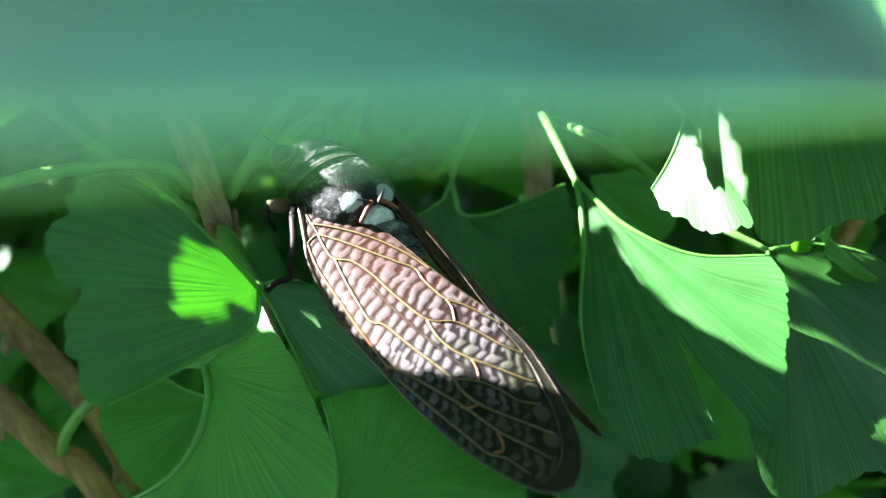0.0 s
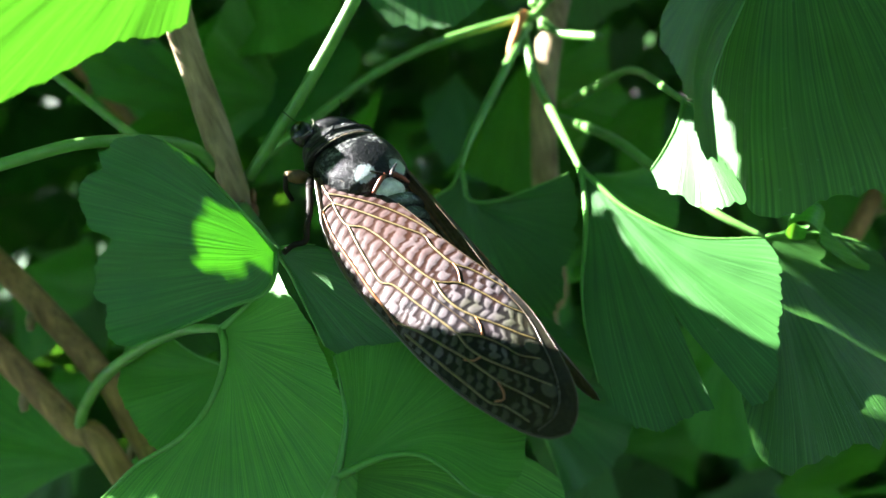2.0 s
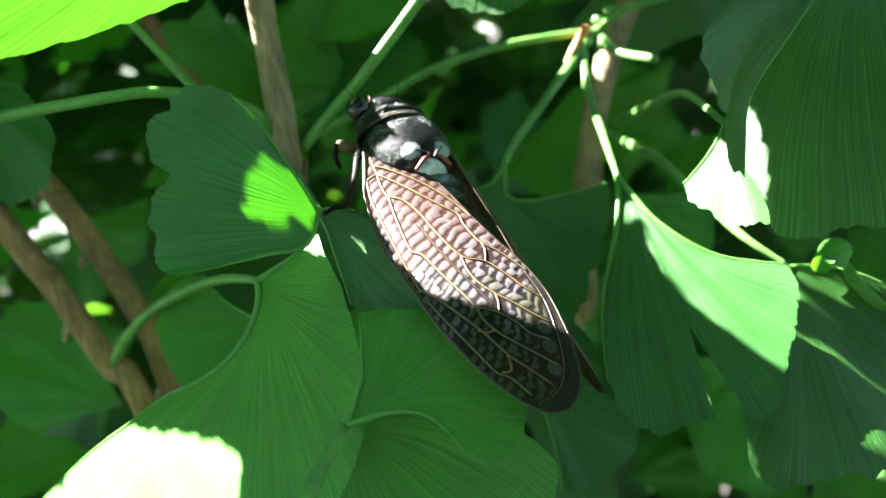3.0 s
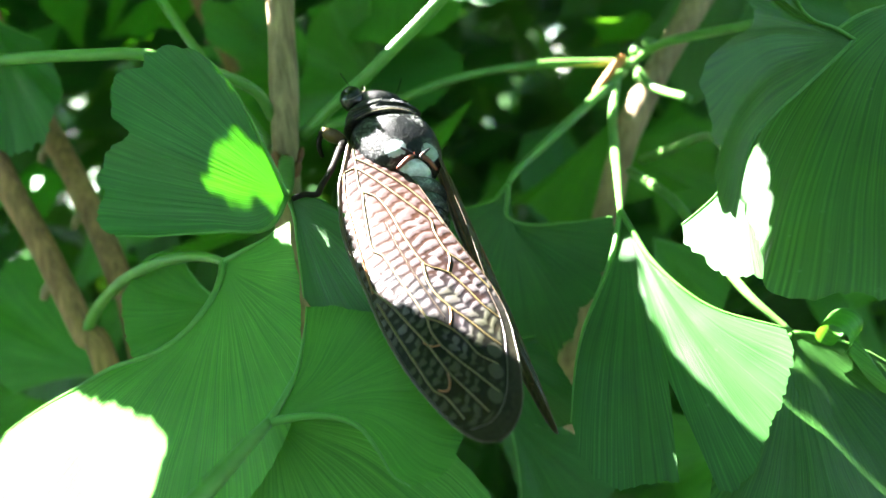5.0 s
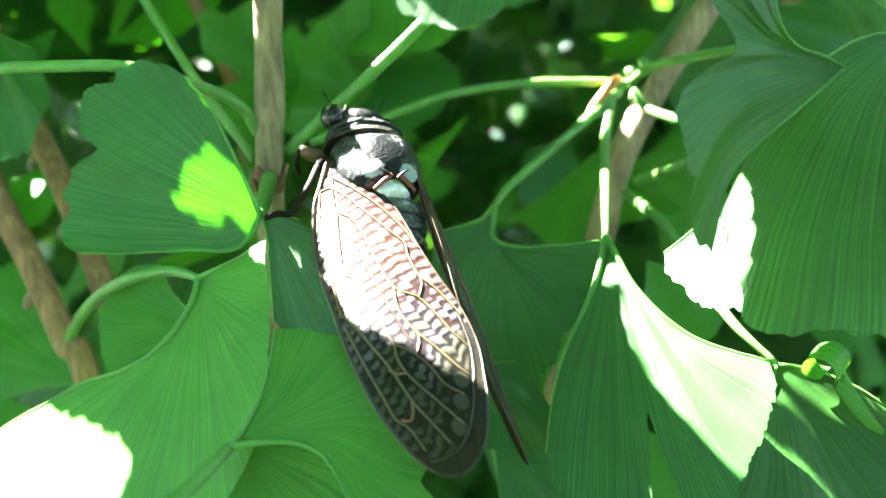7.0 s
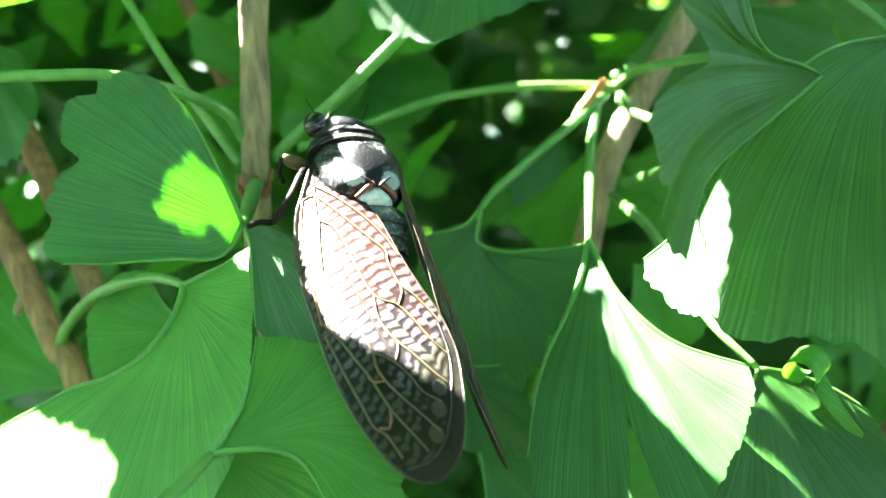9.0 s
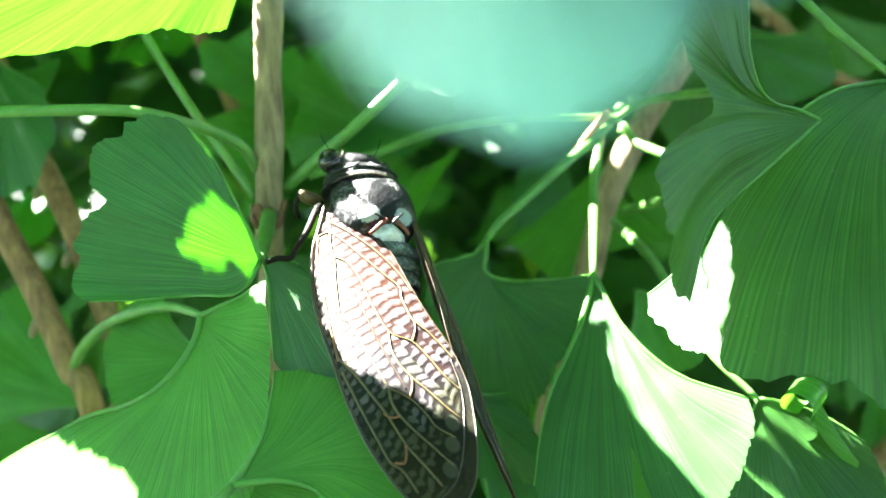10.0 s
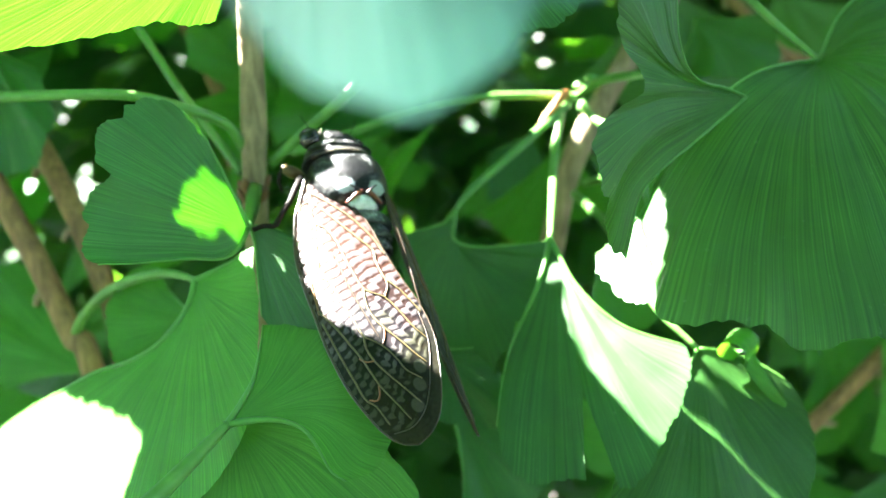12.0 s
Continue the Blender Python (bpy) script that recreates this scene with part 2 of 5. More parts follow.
def tube(bm, path, radius, sides=8):
    """A round bar along a path; radius is a number, or one for each point by its share of the way."""
    rings, up = [], Vector((0.13, 0.31, 0.94)).normalized()
    for i, p in enumerate(path):
        way = (path[min(i + 1, len(path) - 1)] - path[max(i - 1, 0)]).normalized()
        side = way.cross(up)
        if side.length < 1e-4:
            side = way.cross(Vector((1, 0, 0)))
        side.normalize()
        up = side.cross(way)
        r = radius(i / (len(path) - 1)) if callable(radius) else radius
        rings.append([bm.verts.new(p + r * (math.cos(a) * side + math.sin(a) * up)) for a in (2 * math.pi * k / sides for k in range(sides))])
    for a, b in zip(rings, rings[1:]):
        for k in range(sides):
            bm.faces.new((a[k], a[(k + 1) % sides], b[(k + 1) % sides], b[k]))
    bm.faces.new(rings[0][::-1])
    bm.faces.new(rings[-1])
    return rings


def stick(name, points, radius, mat, parent=None, steps=6, sides=9, label="", m=None):
    bm = bmesh.new()
    tube(bm, smooth_path(points, steps), radius, sides)
    return part(name, bm, mat, parent, label, m)


# ---- ginkgo leaves ----
def spline(values, x):
    """A soft value between evenly spaced ones, x from 0 to 1."""
    n = len(values) - 1
    i = min(int(x * n), n - 1)
    t = x * n - i
    a, b, c, d = values[max(i - 1, 0)], values[i], values[i + 1], values[min(i + 2, n)]
    return 0.5 * (2 * b + (c - a) * t + (2 * a - 5 * b + 4 * c - d) * t * t + (3 * b - a - 3 * c + d) * t ** 3)


def leaf_bmesh(half, radii, sides=(0.3, 0.3), cup=0.0, bend=0.0, ripple=0.6, waves=5, cleft=None, seed=1, nu=64, nv=14, teeth=0.018, curl=(0.0, 0.0), arch=0.0, pleat=None, ribs=0.0):
    """A fan from the stalk's end: y along its middle, x across, z up. Radii and heights in millimetres; cleft: where (-1 to 1), width, depth (share of the radius).
    sides: for each side edge how it opens from the stalk, one number or its share of the half angle step by step."""
    rnd = random.Random(seed)
    ph, ph2 = rnd.uniform(0, 6.28), rnd.uniform(0, 6.28)
    bm = bmesh.new()
    layer = bm.loops.layers.uv.new("fan")
    grid = []
    big = max(radii)
    for i in range(nu + 1):
        u = 2 * i / nu - 1
        reach = spline(radii, i / nu)
        reach *= 1 + teeth * (noise.noise((u * 14, seed, 0.5)) + 0.7 * noise.noise((u * 34, seed, 2.5)) + 0.6 * noise.noise((u * 75, seed, 4.5)))
        if cleft:
            where, width, depth = cleft
            reach *= 1 - depth * max(0.0, 1 - abs(u - where) / width) ** 0.7
        row = []
        for j in range(nv + 1):
            v = j / nv
            spread = [1 - c * (1 - v) if isinstance(c, (int, float)) else spline(c, v) for c in sides]
            a = radians(half) * u * (spread[0] * (1 - u) + spread[1] * (1 + u)) / 2
            r = reach * v
            x, y = r * math.sin(a), r * math.cos(a)
            z = cup * (x / big) ** 2 + bend * (y / big) ** 2 + ripple * v ** 1.5 * (math.sin(waves * u + ph) + 0.5 * math.sin(2.3 * waves * u + ph2)) + 0.35 * ripple * noise.noise((x * 0.18, y * 0.18, seed))
            z += (curl[0] if u < 0 else curl[1]) * max(0.0, abs(u) - 0.8) * 5 * v + 4 * arch * v * (1 - v)
            if ribs:
                z += ribs * min(1.0, 3 * v) * (noise.noise((u * 26, v * 1.5, seed)) + 0.6 * noise.noise((u * 55, v * 2, seed + 9)))
            if pleat:
                z += pleat[0] * v ** 1.4 * (1.2 * abs((u * pleat[1] + 0.3 * math.sin(5 * u)) % 2 - 1) - 0.6) * min(1.0, max(0.12, (0.55 - u) / 0.5))
            row.append((Vector((x, y, z)) * 0.001, (u * 0.5 * half / 45, v)))
        grid.append(row)
    apex = bm.verts.new((0, 0, 0))
    verts = [[apex] + [bm.verts.new(p) for p, _ in row[1:]] for row in grid]
    for i in range(nu):
        for j in range(nv):
            k = [(i, j), (i, j + 1), (i + 1, j + 1), (i + 1, j)]
            if j == 0:
                k = k[:1] + k[1:3]
            f = bm.faces.new([verts[a][b] for a, b in k][::-1])
            for loop, (a, b) in zip(f.loops, k[::-1]):
                loop[layer].uv = grid[a][b][1]
    return bm, [p for p, _ in grid[0]], [p for p, _ in grid[-1]]


def leaf_pose(apex, axis, normal):
    a = Vector(axis).normalized()
    n = Vector(normal)
    n = (n - a * n.dot(a)).normalized()
    return frame_of(Vector(apex), a.cross(n), a, n)


def leaf(branch, apex, axis, normal, half, radii, stalk=None, label="", mat=None, rim=0.00021, stalk_radius=0.0008, name="leaf", **shape):
    """One leaf of a branch: the blade, with its thick side edges and its stalk as parts."""
    m = leaf_pose(apex, axis, normal)
    bm, low, high = leaf_bmesh(half, radii, **shape)
    blade = part(name, bm, mat or LEAF, branch, label, m)
    for side in (low, high):
        bm = bmesh.new()
        tube(bm, side, lambda s: rim * (1 - s) ** 1.4 + 0.00011, 6)
        part("leaf_margin", bm, MARGIN, blade)
    if stalk:
        inv = m.inverted()
        stick("leaf_stalk", [inv @ Vector(p) for p in stalk], lambda s: stalk_radius * (1.25 - 0.6 * s * s), STALK, blade, label="slender green leaf stalk")
    return blade


# ---- ground ----
bm = bmesh.new()
bmesh.ops.create_grid(bm, x_segments=60, y_segments=60, size=60)
for v in bm.verts:
    v.co.z = 0.06 * noise.noise((v.co.x * 0.4, v.co.y * 0.4, 0))
tagged(part("ground", bm, SOIL), "dark soil and leaf litter under the shrub", "ground", kind="structure")


# ---- the branch on which the cicada sits ----
def branch_left():
    twig = stick("ginkgo_branch", [(-0.0482, 0.1414, 1.2091), (-0.0488, 0.1395, 1.1959), (-0.0489, 0.1373, 1.1815), (-0.0489, 0.1345, 1.1684), (-0.0511, 0.1382, 1.1541), (-0.055, 0.15, 1.10), (-0.06, 0.17, 0.9), (-0.05, 0.2, 0.4), (-0.04, 0.22, -0.02)],
                 lambda s: 0.0025 + 0.00012 * math.sin(31 * s) + 0.003 * max(0, s - 0.5), BARK, steps=10, sides=14)
    tagged(twig, "upright grey-brown ginkgo twig with fresh green leaves", "branch")
    leaf(twig, (-0.0357, 0.1016, 1.1672), (-0.614, -0.576, 0.540), (0.764, -0.606, 0.222), 36.9, (24.0, 25.0, 25.4, 25.3, 24.9, 24.5, 24.2, 24.3, 24.8, 24.6, 24.3, 24.0, 24.1, 23.8, 23.0, 22.5, 22.4, 24.8, 25.0, 25.3, 25.8, 26.1, 26.4, 26.3, 25.9, 25.0, 24.6, 25.1, 25.5, 25.0, 24.9, 24.9, 24.2, 23.5, 22.8, 21.8, 20.5),
         sides=((2.5, 2.2, 1.48, 1.21, 1.09, 1.0), (1.2, 1.19, 1.15, 1.13, 1.1, 1.0)), teeth=0.012,
         stalk=[(-0.0481, 0.1327, 1.1686), (-0.0415, 0.1161, 1.1675), (-0.0357, 0.1016, 1.1672)], label="broad green ginkgo leaf with scalloped edge", ripple=0.4, ribs=0.055, nu=340, nv=18, seed=3, curl=(0.7, 0.0), stalk_radius=0.0011, rim=0.0003)
    leaf(twig, (-0.0503, 0.1096, 1.1563), (0.366, -0.761, -0.535), (-0.376, -0.647, 0.663), 86.3, (12.6, 13.3, 15.2, 19.0, 25.3, 34.8, 40.5, 41.4, 42.0, 44.1, 48.8, 52.8, 54.8), sides=((0.94, 0.94, 0.95, 0.97, 1.0, 1.0), (0.09, 0.48, 0.86, 0.96, 1.0, 1.0)), nu=110, nv=24,
         stalk=[(-0.0957, 0.1366, 1.1358), (-0.0909, 0.1336, 1.1413), (-0.0811, 0.1269, 1.1481), (-0.0699, 0.1201, 1.1533), (-0.0603, 0.1164, 1.1558), (-0.0540, 0.1120, 1.1565), (-0.0503, 0.1096, 1.1563)], label="large fan-shaped ginkgo leaf on a curved stalk", mat=LEAF_YOUNG, ripple=0.5, seed=5, stalk_radius=0.0009, rim=0.0006, teeth=0.012)
    leaf(twig, (-0.0334, 0.0830, 1.1423), (0.857, 0.401, 0.325), (0.113, -0.760, 0.640), 50.7, (15.5, 16.1, 16.9, 17.2, 17.8, 18.6, 18.8, 18.9, 19.3, 19.9, 20.5, 21.0, 21.8, 22.8, 23.8, 23.5, 23.1, 21.8, 19.4), sides=((0.67, 0.67, 0.72, 0.75, 0.83, 0.9, 0.95, 1.0), (0.31, 0.32, 0.37, 0.46, 0.59, 0.8, 0.97, 1.0)), nu=96, nv=18,
         stalk=[(-0.0384, 0.061, 1.1377), (-0.0366, 0.0702, 1.1390), (-0.0351, 0.0782, 1.1406), (-0.0334, 0.0830, 1.1423)], label="light green ginkgo leaf under the cicada's wings", mat=LEAF_YOUNG, ripple=0.3, seed=7, stalk_radius=0.0010, rim=0.0005, teeth=0.008)
    leaf(twig, (-0.0368, 0.1045, 1.1668), (0.736, -0.408, -0.540), (-0.112, -0.860, 0.497), 31.8, (6.0, 7.6, 11.0, 15.2, 18.5, 21.7, 26.3, 29.4, 30.7, 28.9, 23.2, 19.2, 15.7), sides=((1.22, 1.22, 1.22, 1.22, 1.09, 1.0), (0.76, 0.76, 0.9, 0.96, 0.98, 1.0)), nu=90, teeth=0.014,
         stalk=[(-0.048, 0.1327, 1.168), (-0.041, 0.115, 1.1668), (-0.0368, 0.1045, 1.1668)], label="dark green ginkgo leaf beneath the cicada", mat=LEAF, ripple=0.3, seed=9, rim=0.0002)
    leaf(twig, (-0.0349, 0.0875, 1.1407), (0.402, -0.328, -0.855), (0.241, -0.863, 0.444), 58.5, (22.9, 28.8, 30.3, 26.4, 23.4, 21.2, 19.9, 18.8, 16.9, 15.8, 15.0, 14.2, 13.8), sides=((1.52, 1.52, 1.46, 1.29, 1.16, 1.0), (0.83, 0.83, 0.94, 0.98, 1.0, 1.0)), label="green ginkgo leaf tucked beneath another", mat=LEAF_YOUNG, ripple=0.4, seed=11, nu=80, rim=0.0001)
    leaf(twig, (-0.0542, 0.1171, 1.1473), (-0.956, -0.209, -0.208), (-0.001, -0.703, 0.711), 59.9, (18.2, 18.2, 17.9, 17.2, 17.9, 19.2, 20.8, 20.8, 16.3), label="small ginkgo leaf behind the large fan", mat=LEAF_YOUNG, ripple=0.5, seed=13)
    for pts, r in (([(-0.0898, 0.1128, 1.1889), (-0.073, 0.1145, 1.1886), (-0.0619, 0.1168, 1.1878), (-0.0551, 0.125, 1.1844), (-0.0516, 0.1314, 1.1809), (-0.0507, 0.1348, 1.1763)], 0.00095),
                   ([(-0.079, 0.147, 1.2046), (-0.0663, 0.1411, 1.1883), (-0.0595, 0.1388, 1.18), (-0.0519, 0.1355, 1.1714)], 0.00085),
                   ([(-0.0465, 0.137, 1.1725), (-0.0377, 0.1374, 1.1794), (-0.0323, 0.1374, 1.1834), (-0.0206, 0.1413, 1.194), (-0.0131, 0.1448, 1.2019)], 0.0011)):
        stick("leaf_stalk", pts, r, STALK, twig, label="bare-looking green leaf stalk")
    for k in range(9):
        a = 2 * math.pi * k / 9 + 0.3
        bm = bmesh.new()
        bmesh.ops.create_icosphere(bm, subdivisions=2, radius=0.0011)
        for v in bm.verts:
            v.co.x *= 0.55
            v.co.z = v.co.z * 1.5 - 0.5 * abs(v.co.y)
        part("bud_scale", bm, BRACT, twig, "", pose(-0.0489 + 0.0027 * math.cos(a), 0.1342 + 0.0027 * math.sin(a), 1.1685 + 0.0012 * math.sin(3 * a), 15 * math.sin(a), 20, math.degrees(a)))
    return twig


# ---- the branch beside it ----
def rolled_edge(blade, place):
    """The torn strip of a leaf that has rolled up into a loop."""
    bm = bmesh.new()
    layer = bm.loops.layers.uv.new("fan")
    rows = []
    n = 40
    for i in range(n + 1):
        s = i / n
        a = -0.6 + 5.6 * s
        r = 0.0030 - 0.0012 * s
        row = []
        for j in range(7):
            w = j / 6 - 0.5
            row.append(bm.verts.new(Vector((r * math.cos(a) + 0.0006 * w, 0.0052 * w * (1 - 0.5 * s) + 0.0004 * math.sin(7 * s), r * math.sin(a) + 0.0009 * w))))
        rows.append(row)
    tail = [[bm.verts.new(Vector((0.0026 + 0.0075 * s, 0.0046 * (j / 6 - 0.5) * (1 - 0.8 * s), -0.0018 - 0.0075 * s - 0.0012 * math.sin(3 * s + j)))) for j in range(7)] for s in (k / 10 for k in range(11))]
    for strip in (rows, tail):
        for i, (a, b) in enumerate(zip(strip, strip[1:])):
            for j in range(6):
                f = bm.faces.new((a[j], a[j + 1], b[j + 1], b[j]))
                for loop, uv in zip(f.loops, ((j, i), (j + 1, i), (j + 1, i + 1), (j, i + 1))):
                    loop[layer].uv = (uv[0] * 0.02, uv[1] * 0.04)
    part("rolled_edge", bm, LEAF_YOUNG, blade, "torn leaf edge rolled into a loop", blade.matrix_basis.inverted() @ Matrix.Translation(place) @ pose(0, 0, 0, 15, 10, -25))



def branch_right():
    wood = stick("ginkgo_branch", [(0.06, 0.235, 1.26), (0.035, 0.2136, 1.2068), (0.027, 0.207, 1.1943), (0.0154, 0.1972, 1.1761), (0.009, 0.1908, 1.163), (0.0037, 0.1903, 1.1426), (-0.0008, 0.1912, 1.1178), (-0.01, 0.2, 1.05), (-0.02, 0.21, 0.6), (-0.02, 0.22, -0.02)],
                 lambda s: 0.0031 + 0.00015 * math.sin(37 * s) + 0.003 * max(0, s - 0.6), BARK, steps=10, sides=14)
    tagged(wood, "leaning brown ginkgo branch with hanging green leaves", "branch")
    leaf(wood, (0.0085, 0.1345, 1.1575), (0.316, -0.634, -0.705), (0.036, -0.735, 0.677), 30.3, (31.7, 34.2, 35.7, 37.0, 38.3, 39.8, 41.5, 43.6, 45.8, 47.0, 47.0, 45.6, 44.6, 44.4, 44.9, 45.4, 44.2, 41.6, 36.7), sides=((0.32, 0.27, 0.27, 0.38, 0.51, 0.66, 0.85, 1.0), (0.87, 0.90, 0.98, 1.07, 1.12, 1.10, 1.05, 1.0)), cleft=(0.2, 0.10, 0.35),
         stalk=[(0.0077, 0.1799, 1.1771), (0.007, 0.1697, 1.1697), (0.0078, 0.1506, 1.1631), (0.0085, 0.1345, 1.1575)], label="hanging two-lobed ginkgo leaf partly in the sun", ripple=0.5, seed=21, nu=160, nv=24, teeth=0.012, rim=0.0005)
    ragged = leaf(wood, (0.0346, 0.1314, 1.1377), (0.286, -0.652, -0.702), (0.404, -0.582, 0.705), 56.1, (17.3, 24.1, 28.5, 31.7, 34.5, 37.3, 38.6, 41.2, 15.4), sides=(-0.44, 0.3),
         stalk=[(0.0102, 0.1846, 1.1575), (0.0178, 0.1616, 1.1549), (0.023, 0.1459, 1.1494), (0.0284, 0.1353, 1.1432), (0.0346, 0.1314, 1.1377)], label="wide dark green ginkgo leaf with ragged margin", mat=LEAF_FAR, ripple=1.0, seed=23, teeth=0.03, curl=(2.0, 2.0))
    rolled_edge(ragged, Vector((0.0412, 0.1309, 1.1382)))
    leaf(wood, (-0.0114, 0.1459, 1.1612), (0.050, -0.282, -0.958), (-0.035, -0.959, 0.280), 67.9, (20.0, 21.3, 22.0, 23.4, 25.5, 26.8, 29.9, 33.0, 31.9, 28.2, 24.7, 22.0, 19.4, 17.2, 15.7, 13.3, 11.8), sides=((-0.1, -0.1, -0.1, 0.37, 0.68, 0.83, 0.93, 1.0), (0.67, 0.67, 0.67, 0.82, 0.9, 0.97, 0.99, 1.0)),
         stalk=[(0.0094, 0.1828, 1.1793), (0.0027, 0.1727, 1.1737), (-0.0052, 0.159, 1.1673), (-0.0096, 0.1499, 1.1637), (-0.0114, 0.1459, 1.1612)], label="shaded ginkgo leaf with toothed edge", ripple=0.6, seed=25, teeth=0.04, nu=150, nv=20, rim=0.0004)
    leaf(wood, (0.0554, 0.1418, 1.1872), (0.532, -0.652, -0.540), (-0.016, -0.645, 0.764), 78.4, (25.8, 25.3, 24.9, 24.8, 24.8, 24.9, 25.3, 25.8, 26.5, 27.0, 27.6, 28.4, 29.5, 30.8, 32.5, 34.6, 36.4, 38.5, 41.2, 44.6, 48.0, 52.0, 55.1, 56.6, 57.0, 57.9, 58.9, 56.1, 55.9, 57.7, 59.5, 54.5, 50.3, 45.9, 40.6), sides=((1.52, 1.52, 1.43, 1.28, 1.15, 1.0), (1.01, 1.08, 1.09, 1.06, 1.03, 1.0)),
         label="large pleated ginkgo leaf with deep folds", mat=LEAF_FAR, ripple=0.7, waves=9, seed=27, nu=200, nv=24, teeth=0.02, rim=0.0003, arch=6.5, pleat=(2.2, 9),
         stalk=[(0.02, 0.19, 1.24), (0.035, 0.17, 1.215), (0.045, 0.153, 1.199), (0.0554, 0.1418, 1.1872)])
    leaf(wood, (0.0413, 0.1252, 1.1826), (-0.606, -0.780, 0.157), (0.795, -0.593, 0.128), 39.3, (38.9, 40.9, 41.4, 41.4, 40.8, 40.4, 39.6, 38.8, 33.6, 28.2, 27.7, 28.3, 30.1, 31.7, 33.1, 34.4, 35.6, 35.9, 33.1, 30.9, 29.0), sides=((0.74, 0.74, 0.74, 0.73, 0.78, 1.0), (0.23, 0.21, 0.12, 0.27, 0.85, 1.0)), label="side lobe of a large ginkgo leaf", mat=LEAF_FAR, ripple=0.7, seed=29, teeth=0.02, nu=120, nv=20, pleat=(0.8, 3))
    leaf(wood, (0.0259, 0.1263, 1.1652), (0.021, -0.835, -0.549), (-0.115, -0.548, 0.829), 41.5, (11.7, 15.9, 19.1, 21.2, 22.1, 21.9, 18.9, 16.6, 13.3),
         stalk=[(0.0127, 0.1877, 1.1595), (0.0194, 0.1743, 1.1634), (0.0249, 0.1606, 1.1666), (0.0259, 0.1263, 1.1652)], label="small sunlit ginkgo leaf", ripple=0.4, seed=31, teeth=0.03)
    for pts, r in (([(0.0094, 0.1832, 1.181), (-0.0089, 0.1771, 1.1818), (-0.024, 0.168, 1.1803), (-0.0355, 0.1614, 1.1767), (-0.0484, 0.1534, 1.1728)], 0.0009),
                   ([(0.0106, 0.1833, 1.1804), (0.0163, 0.1781, 1.184), (0.0234, 0.1696, 1.1853), (0.032, 0.156, 1.1863)], 0.0009),
                   ([(0.0123, 0.1845, 1.1791), (0.0151, 0.1813, 1.1755), (0.022, 0.1718, 1.1731)], 0.0009)):
        stick("leaf_stalk", pts, r, STALK, wood, label="green leaf stalk on a short spur")
    for k, p in enumerate([(0.015, 0.1821, 1.1843), (0.0123, 0.1822, 1.1828), (0.0098, 0.1822, 1.1807), (0.0071, 0.1798, 1.1774), (0.0049, 0.1767, 1.1751), (0.0126, 0.1843, 1.1779)]):
        bm = bmesh.new()
        bmesh.ops.create_icosphere(bm, subdivisions=2, radius=0.0013)
        for v in bm.verts:
            v.co = Vector((v.co.x * (1.5 - 0.1 * k), v.co.y, v.co.z * 0.9)) * (1 + 0.2 * noise.noise(v.co * 900))
        part("bud", bm, STALK, wood, "pale green leaf bud on a spur", pose(*p, 0, 35 - 14 * k, 0))
    stick("bud_scale", [(0.0092, 0.1813, 1.1819), (0.0049, 0.1772, 1.1773), (0.0033, 0.1743, 1.1753)], lambda s: 0.0011 * (1 - 0.7 * s), ORANGE, wood, label="dry orange bud scale")
    return wood


branch_left()
branch_right()


# ---- leaves overhead ----
def branch_near():
    wood = stick("ginkgo_branch", [(0.17, 0.17, 1.35), (0.06, 0.14, 1.27), (0.0, 0.126, 1.246), (-0.004, 0.122, 1.246)], 0.002, BARK, steps=10)
    stick("side_twig", [(0.08, 0.145, 1.28), (0.075, 0.09, 1.262), (0.06, 0.05, 1.25), (0.055, 0.045, 1.25)], 0.0016, BARK, wood)
    tagged(wood, "overhanging ginkgo twig with leaves close above", "branch")
    leaf(wood, (-0.0031, 0.1074, 1.2200), (0.122, -0.574, -0.810), (0.154, -0.795, 0.586), 34.4, (31.6, 33.5, 33.7, 34.7, 36.6, 38.2, 37.0, 31.1, 28.2), label="overhanging ginkgo leaf", seed=41,
         stalk=[(-0.003, 0.125, 1.245), (-0.003, 0.116, 1.232), (-0.0031, 0.1074, 1.2200)])
    leaf(wood, (-0.0156, 0.0788, 1.2130), (-0.897, 0.150, -0.416), (0.249, -0.607, -0.755), 25.0, (25.0, 27.0, 29.5, 33.5, 40.0, 47.0, 56.0, 66.0, 74.0), label="bright backlit ginkgo leaf", mat=LEAF_THIN, seed=43)
    near = leaf(wood, (0.0118, 0.0234, 1.1913), (-0.550, 0.304, 0.778), (0.627, -0.465, 0.625), 59.0, [0.84 * r for r in (32, 32, 32, 32, 32, 31.5, 32, 32.5, 31.5, 33.5, 36.5, 39.0, 40, 39.0, 36.5, 33.5, 32, 31.5, 32, 32.5, 32, 32, 31.5, 32, 32)], label="teal sky-tinted underside of a ginkgo leaf hanging close by", seed=45, mat=LEAF_UNDER_SKY,
         sides=(0, 0), ripple=0.35, rim=0.0001)
    return near


NEAR_LEAF = branch_near()


